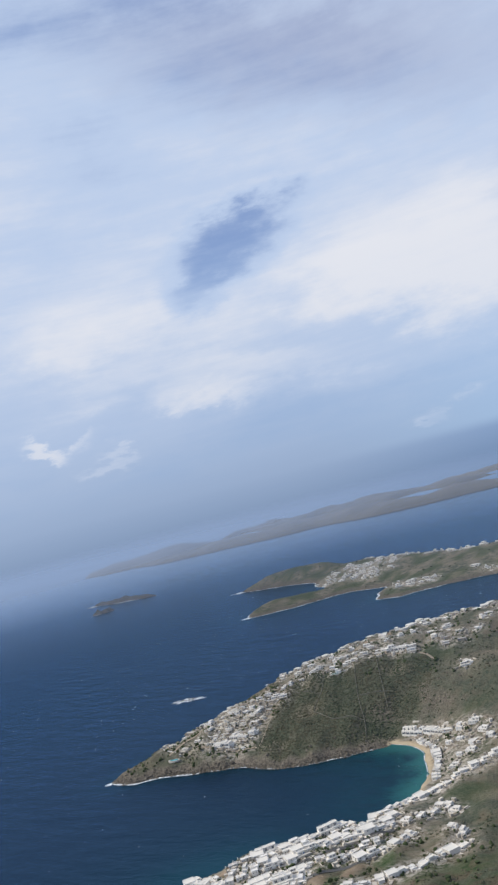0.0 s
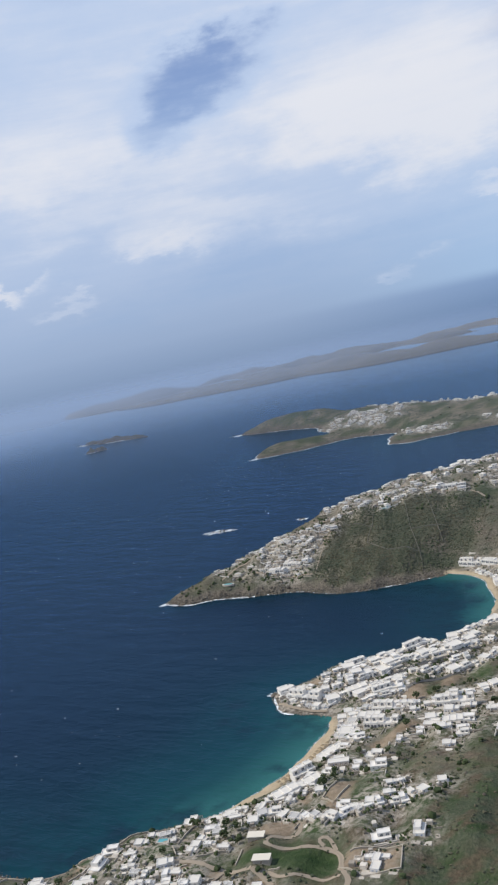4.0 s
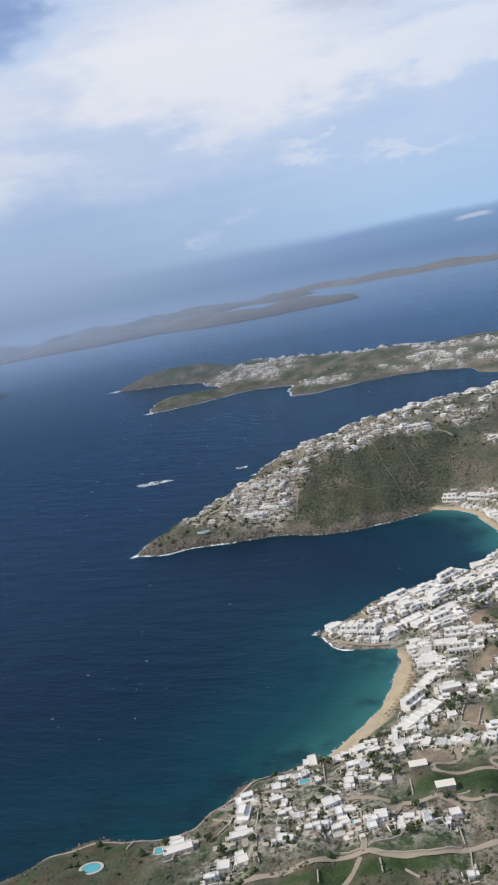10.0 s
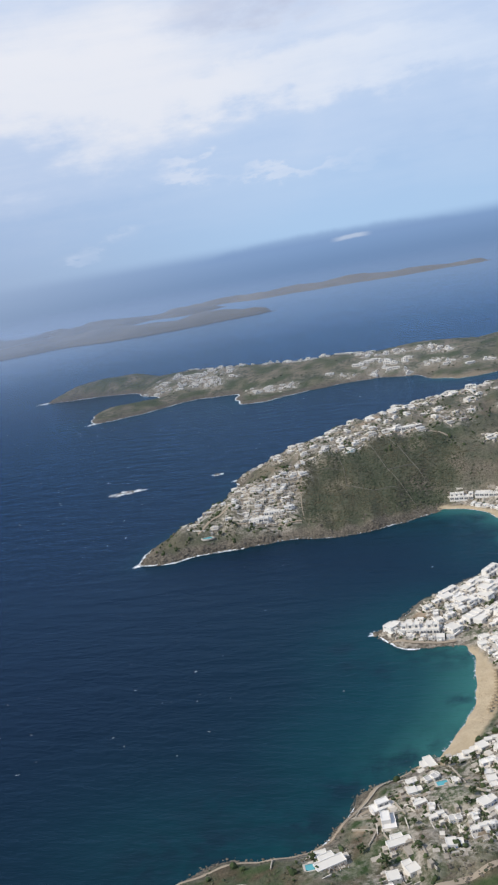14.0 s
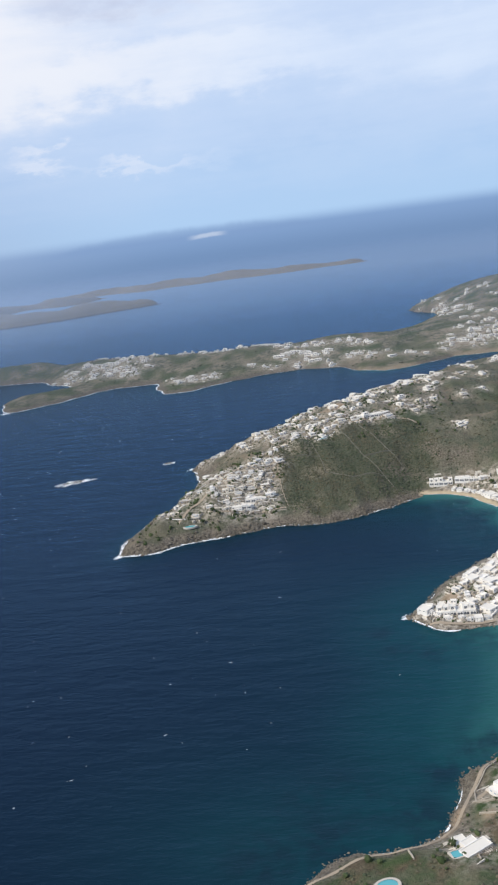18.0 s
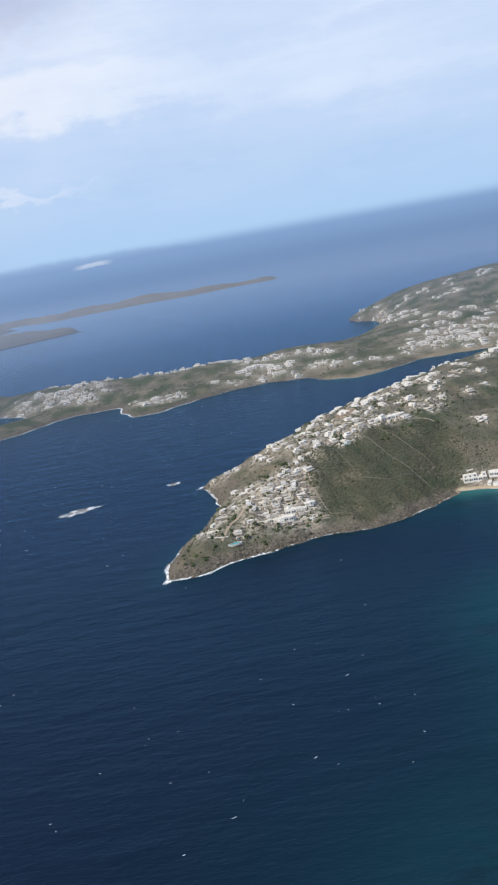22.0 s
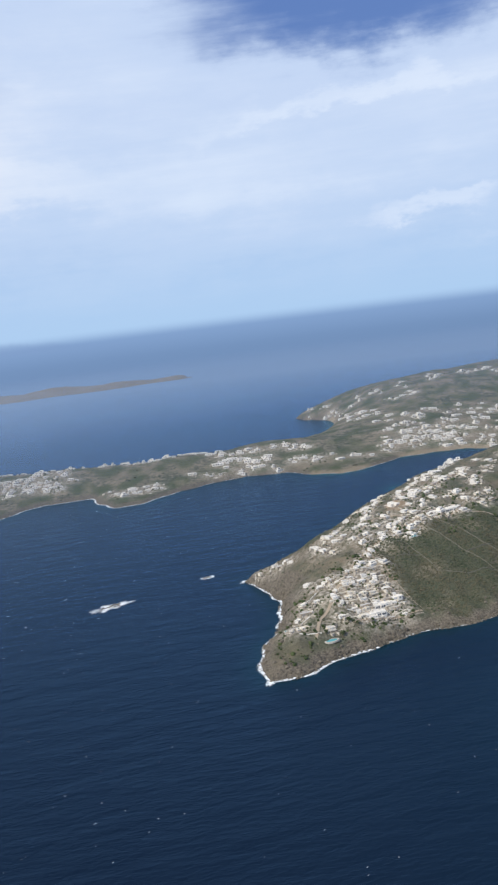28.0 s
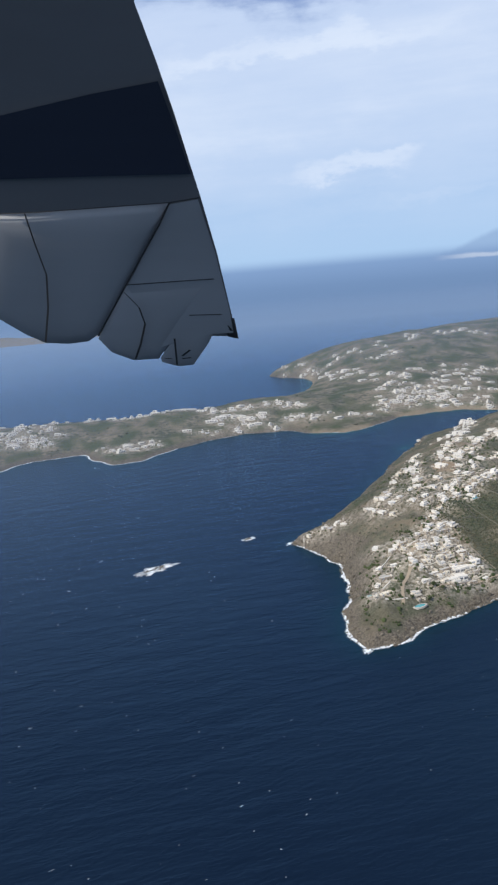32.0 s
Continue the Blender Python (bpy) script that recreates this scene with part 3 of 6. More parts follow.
FAR_COVER = dict(sand=far_sand, rock=rock_of, dark=lambda X, Y, Z, d: 0.5 * smooth(bump_noise(X, Y, 110, 41), 0.1, 0.8),
                 green=lambda X, Y, Z, d: 0.85 * smooth(bump_noise(X, Y, 70, 42), -0.3, 0.3), bare=lambda X, Y, Z, d: 0.6 * smooth(bump_noise(X, Y, 60, 43), 0.0, 0.7))
farland = sheet("far_ground", np.arange(-1000, 1500, 9.0), np.arange(1545, 2860, 9.0), far_height, mat=M_FAR, attrs=FAR_COVER)
tagged(farland, "low far peninsula of green and brown scrub", "ground", kind="structure")


def island(name, label, x0, y0, x1, y1, width, height, step, seed):
    """A low island along a line, ragged at its edge."""
    e = np.array([x1 - x0, y1 - y0], float)
    L = math.hypot(*e)

    def fn(X, Y):
        U = ((X - x0) * e[0] + (Y - y0) * e[1]) / L
        V = (-(X - x0) * e[1] + (Y - y0) * e[0]) / L
        V = V + width * 0.35 * bump_noise(U, U * 0, L / 3, seed)
        half = width * (0.75 + 0.3 * bump_noise(U, 0 * U, L / 4, seed + 1)) * np.sqrt(np.clip(1 - (2 * U / L - 1) ** 2, 0, 1))
        d = np.minimum(half - np.abs(V), np.minimum(U, L - U))
        z = height * (1 - np.exp(-np.maximum(d, 0) / (width * 0.5))) * np.clip(0.6 + 0.4 * bump_noise(X, Y, L / 5, seed + 2) + 0.12 * bump_noise(X, Y, L / 14, seed + 3), 0.15, 2.0) + np.clip(d, 0, 3) * height * 0.04
        return np.where(d > 0, np.maximum(z, 0.2), np.maximum(d, -4)), np.abs(d), d > 0
    m = width * 2
    xs, ys = np.arange(min(x0, x1) - m, max(x0, x1) + m, step), np.arange(min(y0, y1) - m, max(y0, y1) + m, step)
    zero = lambda X, Y, Z, d: 0 * X
    ob = sheet(name, xs, ys, fn, -step, M_HILLS if L > 400 else M_GROUND, dict(sand=zero, rock=lambda X, Y, Z, d: smooth(d, width * 0.2, 0) if L > 400 else 0.85 + 0 * X, dark=zero, green=lambda X, Y, Z, d: 0.5 * smooth(bump_noise(X, Y, width, seed), 0, 1), bare=lambda X, Y, Z, d: 0.3 * smooth(bump_noise(X, Y, width * 2, seed + 5), -0.2, 0.6)))
    return tagged(ob, label, "island", kind="structure")


island("long_island", "long low brown and green island in the haze", -2900, 3060, -820, 3640, 230, 66, 14, 51)
island("low_island", "flat green island behind in the haze", -2550, 3760, -1250, 4330, 210, 46, 18, 57)
island("distant_island", "faint low island on the hazy horizon", -1620, 4560, 90, 4730, 130, 44, 18, 52)
island("islet", "dark low rocky islet edged with surf", -1560, 1880, -1520, 1930, 24, 16, 4, 53)
island("islet", "long low rocky islet edged with surf", -1745, 2060, -1480, 2080, 26, 18, 5, 54)
island("sea_rock", "small dark rock reef breaking the waves", -436, 1035, -422, 1041, 1.7, 1.1, 0.6, 55)
island("sea_rock", "tiny dark rock awash in surf", -313, 1085, -303, 1088, 3, 2, 0.6, 56)


def sea():
    ax = np.concatenate([np.arange(-9000, -700, 240.0), np.arange(-700, -180, 10.0), np.arange(-180, 120, 5.0), np.arange(120, 300, 10.0), np.arange(300, 9001, 240.0)])
    ay = np.concatenate([np.arange(-6000, 250, 250.0), np.arange(250, 320, 10.0), np.arange(320, 600, 5.0), np.arange(600, 1720, 10.0), np.arange(1720, 2240, 20.0), np.arange(2240, 11000, 240.0)])
    X, Y = np.meshgrid(ax, ay)
    d, _ = shore_distance(X, Y, COAST)
    df, _ = shore_distance(X, Y, FAR)
    db, _ = shore_distance(X, Y, NORTH_BEACH, False)
    ds, _ = shore_distance(X, Y, SOUTH_BEACH, False)
    dw, _ = shore_distance(X, Y, [(10, 436), (-60, 360), (-110, 340)], False)
    sh = np.maximum(np.maximum(1.0 * np.exp(-ds / 75), 0.62 * np.exp(-(ds / 122) ** 3)), 0.95 * np.exp(-db / 58))
    sh = np.maximum(sh, 0.6 * np.exp(-(dw / 88) ** 1.3) * smooth(Y, 250, 380))
    sh = np.maximum(sh, 0.34 * np.exp(-d / 14))
    sh = np.maximum(sh, 0.45 * np.exp(-df / 26))
    for q in FAR_BEACH + [[(30, 1395), (50, 1407)]]:
        sh = np.maximum(sh, 0.8 * np.exp(-shore_distance(X, Y, q, False)[0] / (26 if q[0][1] > 1450 else 12)))
    weed = 0.35 * smooth(dw, 75, 15) + 0.6 * smooth(ds, 90, 30) * smooth(Y, 520, 560) + 0.8 * smooth(db, 75, 40) * smooth(db, 14, 26)
    # dark reefs and weed on the sandy bottom
    for rx, ry, size in ((-93, 399, 26), (-110, 396, 20), (-54, 380, 22), (-38, 416, 16), (-20, 430, 14), (-4, 440, 10), (6, 452, 9), (-47, 551, 14), (-26, 541, 11), (26, 500, 8), (-98, 364, 26), (-76, 388, 16), (-130, 352, 24), (-60, 574, 12), (55, 800, 13), (34, 832, 12)):
        weed = np.maximum(weed, 1.1 * np.exp(-((X - rx) ** 2 + (Y - ry) ** 2) / size ** 2))
    nx, ny = len(ax), len(ay)
    i, j = np.meshgrid(np.arange(nx - 1), np.arange(ny - 1))
    i, j = i.ravel(), j.ravel()
    q = np.stack([j * nx + i, j * nx + i + 1, (j + 1) * nx + i + 1, (j + 1) * nx + i], 1)
    me = bpy.data.meshes.new("water")
    me.from_pydata(np.stack([X.ravel(), Y.ravel(), 0 * X.ravel()], 1).tolist(), [], q.tolist())
    for key, v in (("shallow", sh), ("weed", weed)):
        me.attributes.new(key, "FLOAT", "POINT").data.foreach_set("value", np.clip(v, 0, 1).ravel())
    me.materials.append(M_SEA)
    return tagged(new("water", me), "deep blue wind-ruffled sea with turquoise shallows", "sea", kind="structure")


sea()


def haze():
    """A see-through sheet added over the far water to imitate sea haze: it scatters sun and sky, and thickens with the
    distance and to the west.
    """
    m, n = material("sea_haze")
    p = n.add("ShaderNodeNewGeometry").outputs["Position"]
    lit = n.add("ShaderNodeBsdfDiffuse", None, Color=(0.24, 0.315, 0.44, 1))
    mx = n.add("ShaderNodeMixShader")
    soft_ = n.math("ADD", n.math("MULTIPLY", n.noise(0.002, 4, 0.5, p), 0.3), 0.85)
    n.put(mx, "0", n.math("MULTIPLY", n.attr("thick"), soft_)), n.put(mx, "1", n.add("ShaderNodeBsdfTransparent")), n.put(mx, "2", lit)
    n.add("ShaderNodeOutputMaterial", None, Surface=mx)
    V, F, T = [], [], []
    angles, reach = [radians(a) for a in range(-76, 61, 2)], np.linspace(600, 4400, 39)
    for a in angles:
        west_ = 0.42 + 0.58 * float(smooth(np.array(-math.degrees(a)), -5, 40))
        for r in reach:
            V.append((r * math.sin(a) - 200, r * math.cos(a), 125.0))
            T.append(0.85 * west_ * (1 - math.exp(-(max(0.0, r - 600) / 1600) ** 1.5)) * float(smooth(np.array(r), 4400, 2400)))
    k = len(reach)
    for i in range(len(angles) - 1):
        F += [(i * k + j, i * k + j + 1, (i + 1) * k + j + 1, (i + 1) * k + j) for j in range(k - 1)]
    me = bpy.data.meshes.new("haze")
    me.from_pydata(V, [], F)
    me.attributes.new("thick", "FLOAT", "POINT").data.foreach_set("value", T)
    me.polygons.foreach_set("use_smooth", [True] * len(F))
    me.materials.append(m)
    tagged(new("haze", me), "translucent pale blue sheet imitating haze over the far sea", "haze", kind="structure")


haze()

# ---- parts and placing ----


def part(name, bm, mat, parent=None, label=""):
    """One mesh object from a bmesh or a mesh, under a thing or a part."""
    if isinstance(bm, bpy.types.Mesh):
        me = bm
    else:
        me = bpy.data.meshes.new(name)
        bm.to_mesh(me)
        bm.free()
    if not me.materials:
        for m in (mat if isinstance(mat, list) else [mat]):
            me.materials.append(m)
    ob = new(name, me)
    ob.parent = parent
    return tagged(ob, label)


def ground_at(x, y):
    """Height of the land at a place."""
    for xs, ys, Z in RELIEF.values():
        if xs[0] <= x <= xs[-2] and ys[0] <= y <= ys[-2]:
            i, j = int((x - xs[0]) / (xs[1] - xs[0])), int((y - ys[0]) / (ys[1] - ys[0]))
            u, v = (x - xs[i]) / (xs[1] - xs[0]), (y - ys[j]) / (ys[1] - ys[0])
            z = (Z[j, i] * (1 - u) + Z[j, i + 1] * u) * (1 - v) + (Z[j + 1, i] * (1 - u) + Z[j + 1, i + 1] * u) * v
            return float(z)
    return 0.0


def add_box(bm, x0, y0, z0, x1, y1, z1, mi=0):
    v = [bm.verts.new((x, y, z)) for z in (z0, z1) for y in (y0, y1) for x in (x0, x1)]
    for q in ((0, 2, 3, 1), (4, 5, 7, 6), (0, 1, 5, 4), (2, 6, 7, 3), (0, 4, 6, 2), (1, 3, 7, 5)):
        bm.faces.new([v[i] for i in q]).material_index = mi


M_WHITE = plain("lime_wash", (0.71, 0.675, 0.62, 1), 0.85, 0.35, 0.19)
M_CREAM = plain("cream_plaster", (0.66, 0.60, 0.50, 1), 0.88, 0.35, 0.16)
M_STONEWALL = plain("fieldstone", (0.40, 0.35, 0.28, 1), 0.93, 1.2, 0.3)
M_ROOF = plain("roof_screed", (0.66, 0.62, 0.55, 1), 0.9, 0.5, 0.22)
M_GREYROOF = plain("weathered_roof", (0.50, 0.48, 0.45, 1), 0.9, 0.5, 0.3)
M_GLASS = plain("window_glass", (0.11, 0.12, 0.135, 1), 0.25, 0.5, 0.1)
M_BLUE = plain("blue_joinery", (0.07, 0.16, 0.34, 1), 0.5, 0.8, 0.15)
M_WOOD = plain("weathered_wood", (0.24, 0.17, 0.11, 1), 0.8, 1.5, 0.25)
M_PAVE = plain("terrace_paving", (0.46, 0.42, 0.36, 1), 0.9, 0.8, 0.22)
M_ROAD = plain("dusty_concrete", (0.30, 0.245, 0.18, 1), 0.92, 0.25, 0.22)
# the shade lying in the town lanes is put into this dark colour
M_LANE_SHADED = plain("worn_asphalt", (0.085, 0.082, 0.078, 1), 0.9, 0.4, 0.25)
M_THATCH = plain("thatch", (0.30, 0.23, 0.14, 1), 0.95, 2.0, 0.25)
M_POOL = plain("pool_water", (0.09, 0.33, 0.36, 1), 0.08, 0.5, 0.1)
M_BARK = plain("bark", (0.14, 0.10, 0.07, 1), 0.95, 2.0, 0.3)


def leaf_material(name, a, b_, dry=None):
    m, n = material(name)
    geo = n.add("ShaderNodeNewGeometry")
    v = n.noise(0.8, 3, 0.6, geo.outputs["Position"])
    k = n.math("ADD", n.math("MULTIPLY", geo.outputs["Random Per Island"], 0.65), n.math("MULTIPLY", v, 0.35))
    c = n.mix(k, a, b_)
    if dry:
        spread_ = n.math("ADD", n.math("MULTIPLY", n.noise(0.022, 5, 0.6, geo.outputs["Position"]), 0.8), n.math("MULTIPLY", geo.outputs["Random Per Island"], 0.2))
        c = n.mix(n.ramp(spread_, [(0.38, 0.0), (0.62, 0.85)]), c, dry)
    surface(n, c, 0.85, v, 0.8, 0.4, Specular_IOR_Level=0.2)
    return m


M_SCRUB = leaf_material("scrub_leaves", (0.037, 0.05, 0.03, 1), (0.082, 0.098, 0.058, 1), (0.105, 0.092, 0.06, 1))
M_LEAF = leaf_material("tree_leaves", (0.025, 0.04, 0.016, 1), (0.075, 0.095, 0.04, 1))


# one mesh for every window and door of a kind, shared
def window_mesh(name, width, height, pane, frame_mat):
    bm = bmesh.new()
    add_box(bm, -width / 2 - 0.12, -0.06, -0.12, width / 2 + 0.12, 0.05, height + 0.12, 0)
    add_box(bm, -width / 2, -0.085, 0, -0.05, -0.02, height, 1)
    add_box(bm, 0.05, -0.085, 0, width / 2, -0.02, height, 1)
    me = bpy.data.meshes.new(name)
    bm.to_mesh(me)
    bm.free()
    me.materials.append(frame_mat), me.materials.append(pane)
    return me


WINDOW = window_mesh("window", 1.0, 1.1, M_GLASS, M_WHITE)
WINDOW_BLUE = window_mesh("window", 0.95, 1.1, M_BLUE, M_WHITE)
OPENING = window_mesh("window", 1.8, 1.9, M_GLASS, M_WHITE)
DOOR = window_mesh("door", 1.1, 2.1, M_BLUE, M_WHITE)
DOOR_BROWN = window_mesh("door", 1.1, 2.1, M_WOOD, M_WHITE)


def block(root, x0, y0, x1, y1, h, wall_mat, roof_mat, base=-2.5, parapet=0.55, t=0.35):
    """Four walls with a parapet, and the flat roof between them."""
    bm = bmesh.new()
    add_box(bm, x0, y0, base, x1, y0 + t, h + parapet)
    add_box(bm, x0, y1 - t, base, x1, y1, h + parapet)
    add_box(bm, x0, y0 + t, base, x0 + t, y1 - t, h + parapet)
    add_box(bm, x1 - t, y0 + t, base, x1, y1 - t, h + parapet)
    part("wall", bm, wall_mat, root)
    bm = bmesh.new()
    add_box(bm, x0 + t, y0 + t, h - 0.3, x1 - t, y1 - t, h)
    part("roof", bm, roof_mat, root)


def opening(root, me, x, y, z, turn):
    ob = part(me.name.split(".")[0], me, None, root)
    ob.matrix_basis = pose(x, y, z, 0, 0, turn)


def front(root, x0, x1, y, z, count, me=None, turn=0.0, rnd=None):
    """Windows in a row along a wall that faces -y (turn 0) or +y (180)."""
    for k in range(count):
        x = x0 + (x1 - x0) * (k + 0.5) / count
        opening(root, me or WINDOW, x, y, z, turn)


def side(root, y0, y1, x, z, count, me=None, turn=90.0):
    for k in range(count):
        opening(root, me or WINDOW, x, y0 + (y1 - y0) * (k + 0.5) / count, z, turn)


def house_model(kind, wall_mat, roof_mat):
    """One of several flat-roofed island houses, about 10 m wide, with its front to -y."""
    r = new(("house", "townhouse", "longhouse", "cottage", "tower_house", "villa")[kind])
    if kind == 0:      # one block with a lower wing and a terrace
        block(r, -5, -3, 1.5, 4, 3.6, wall_mat, roof_mat)
        block(r, 1.5, -1.8, 5.5, 3.2, 2.9, wall_mat, roof_mat)
        front(r, -4.6, -0.6, -3.0, 1.0, 2), front(r, 2, 5, -1.8, 1.0, 1, WINDOW_BLUE)
        opening(r, DOOR, 0.6, -3.0, 0.0, 0), side(r, -2.4, 3.4, -5.0, 1.1, 2, None, -90)
        bm = bmesh.new()
        add_box(bm, -5.5, -6.4, -2.0, 5.5, -3.0, 0.05)
        part("terrace", bm, M_PAVE, r)
    elif kind == 1:    # two storeys, set back above
        block(r, -5.5, -3.5, 5.5, 3.5, 3.1, wall_mat, roof_mat)
        block(r, -2.0, -1.0, 5.5, 3.5, 6.1, wall_mat, roof_mat, 2.9)
        front(r, -5, 5, -3.5, 1.0, 3), front(r, -1.6, 5.2, -1.0, 3.5, 2, OPENING)
        side(r, -3, 3, -5.5, 1.1, 2, WINDOW_BLUE, -90), side(r, -0.6, 3.2, 5.5, 4.1, 2)
        opening(r, DOOR_BROWN, 2.0, -3.5, 0.0, 0)
    elif kind == 2:    # long low house with a pergola
        block(r, -6.5, -2.6, 6.5, 2.6, 3.2, wall_mat, roof_mat)
        block(r, -3.0, 2.6, 3.5, 6.0, 3.0, wall_mat, roof_mat)
        front(r, -6, 6, -2.6, 0.9, 4, WINDOW)
        opening(r, DOOR, -3.1, -2.6, 0.0, 0), side(r, -2, 2, 6.5, 1.0, 1), side(r, -2, 2, -6.5, 1.0, 1, None, -90)
        for px_ in (-5.6, -1.8, 2.0, 5.6):
            bm = bmesh.new()
            add_box(bm, px_ - 0.12, -5.6, -1.5, px_ + 0.12, -5.36, 2.6)
            part("post", bm, M_WHITE, r)
        bm = bmesh.new()
        for k in range(12):
            add_box(bm, -5.9 + k * 1.05, -5.7, 2.6, -5.7 + k * 1.05, -2.6, 2.75)
        part("pergola", bm, M_WOOD, r)
    elif kind == 3:    # stepped cluster of three cubes
        block(r, -5, -2, -0.5, 3.0, 3.3, wall_mat, roof_mat)
        block(r, -0.5, -3.4, 3.5, 1.8, 4.6, wall_mat, roof_mat)
        block(r, 3.5, -1.0, 6.2, 3.4, 2.8, wall_mat, roof_mat)
        front(r, -4.6, -0.9, -2.0, 1.0, 2, WINDOW_BLUE), front(r, -0.2, 3.2, -3.4, 1.0, 1, OPENING), front(r, 3.7, 6.0, -1.0, 1.0, 1)
        side(r, -1.6, 2.6, -5.0, 1.0, 2, None, -90), opening(r, WINDOW, 1.5, -3.4, 3.3, 0)
        bm = bmesh.new()
        add_box(bm, 1.0, 0.4, 5.1, 1.7, 1.1, 6.2)
        part("chimney", bm, wall_mat, r)
    elif kind == 4:    # tall cube with an outside stair
        block(r, -3.6, -3.6, 3.6, 3.6, 6.0, wall_mat, roof_mat)
        front(r, -3.2, 3.2, -3.6, 1.0, 2), front(r, -3.2, 3.2, -3.6, 4.0, 2), side(r, -3, 3, -3.6, 4.0, 2, None, -90), side(r, -3, 3, 3.6, 1.0, 2)
        bm = bmesh.new()
        edge_ = [(0.9, -1.0), (-3.6, -1.0)] + [(-3.6 + 0.5 * (k + j), 0.35 * (k + 1)) for k in range(9) for j in (0, 1)]
        a_, b2 = [bm.verts.new((px_, -4.7, pz)) for px_, pz in edge_], [bm.verts.new((px_, -3.6, pz)) for px_, pz in edge_]
        bm.faces.new(a_[::-1]), bm.faces.new(b2)
        for k in range(len(edge_)):
            bm.faces.new((a_[k], a_[(k + 1) % len(edge_)], b2[(k + 1) % len(edge_)], b2[k]))
        bmesh.ops.recalc_face_normals(bm, faces=bm.faces)
        part("stair", bm, M_WHITE, r)
    else:              # villa round a paved court
        block(r, -8, -2.5, 0, 3.5, 3.5, wall_mat, roof_mat)
        block(r, 0, -0.5, 7.5, 4.5, 4.3, wall_mat, roof_mat)
        block(r, 4.2, -6.5, 8.2, -0.5, 3.0, wall_mat, roof_mat)
        front(r, -7.6, -0.4, -2.5, 0.9, 3, OPENING), front(r, 0.4, 4.0, -0.5, 1.0, 1, OPENING), side(r, -6, -1, 4.2, 1.0, 2, None, -90), side(r, -2, 3, -8.0, 1.0, 2, WINDOW_BLUE, -90)
        bm = bmesh.new()
        add_box(bm, -8.5, -8.5, -2.2, 4.1, -2.5, 0.04)
        part("terrace", bm, M_PAVE, r)
        bm = bmesh.new()
        add_box(bm, -8.9, -8.9, -2.2, 4.1, -8.5, 0.9)
        add_box(bm, -8.9, -8.5, -2.2, -8.5, -2.5, 0.9)
        part("parapet", bm, wall_mat, r)
    return r


KINDS = [house_model(k, M_WHITE, m) for k, m in ((0, M_ROOF), (1, M_ROOF), (2, M_ROOF), (3, M_WHITE), (4, M_ROOF), (5, M_ROOF), (0, M_GREYROOF), (3, M_GREYROOF), (1, M_WHITE))]
STONE_KINDS = [house_model(0, M_CREAM, M_GREYROOF), house_model(3, M_CREAM, M_ROOF), house_model(2, M_STONEWALL, M_GREYROOF)]
KIND_SIZE = [10.5, 11, 13, 11, 7.2, 16, 10.5, 11, 11]
USED, SITES, TURNS = set(), [], []
WORDS = ["whitewashed house with low wing and terrace", "two-storey white house with set-back top", "long low white house with pergola",
         "stepped white cube house with chimney", "tall white cube house with stair", "large white villa with paved court",
         "white house with weathered grey roof", "stepped white house with grey roofs", "two-storey white house with white roofs"]
STONE_WORDS = ["cream plastered house with low wing", "stepped cream house with flat roofs", "long fieldstone house with pergola"]


def put_house(x, y, size, turn, kind, where, group, stone=False, lift=0.0):
    src = (STONE_KINDS if stone else KINDS)[kind]
    flat = 0.58 if "headland" in where or "ridge" in where else 0.62
    flat *= 0.8 if kind == 4 and not stone else 1.0
    s = size / (11.0 if stone else KIND_SIZE[kind])
    m = pose(x, y, ground_at(x, y) + lift, 0, 0, turn) @ Matrix.Diagonal((s, s, flat * max(0.8, min(s, 1.1)), 1))
    if src not in USED:
        USED.add(src)
        ob = src
        ob.matrix_basis = m
    else:
        ob = copy_thing(src, m)
        ob.matrix_basis = m
    SITES.append((x, y, size))
    TURNS.append(turn)
    return tagged(ob, (STONE_WORDS if stone else WORDS)[kind] + " " + where, "house", group)


RND = random.Random(11)
LANES = [[(28, 588), (35, 600), (43, 622), (63, 640), (84, 667), (100, 689)], [(56, 570), (66, 585), (84, 620), (110, 650)]]


def district(rows, turn, jitter, where, group, kinds=(0, 1, 2, 3, 4, 5, 6, 7, 8), stone=0.0):
    for x, y, size in rows:
        if size >= 12:
            k = RND.choice([5, 2, 5])
        elif size <= 6:
            k = RND.choice([4, 3, 0])
        else:
            k = RND.choice([q for q in kinds if q != 4])
        if RND.random() < stone:
            put_house(x, y, size, turn + RND.uniform(-jitter, jitter), RND.randrange(3), where, group, True)
        else:
            put_house(x, y, size, turn + RND.uniform(-jitter, jitter) + RND.choice((0, 0, 90)), k, where, group)


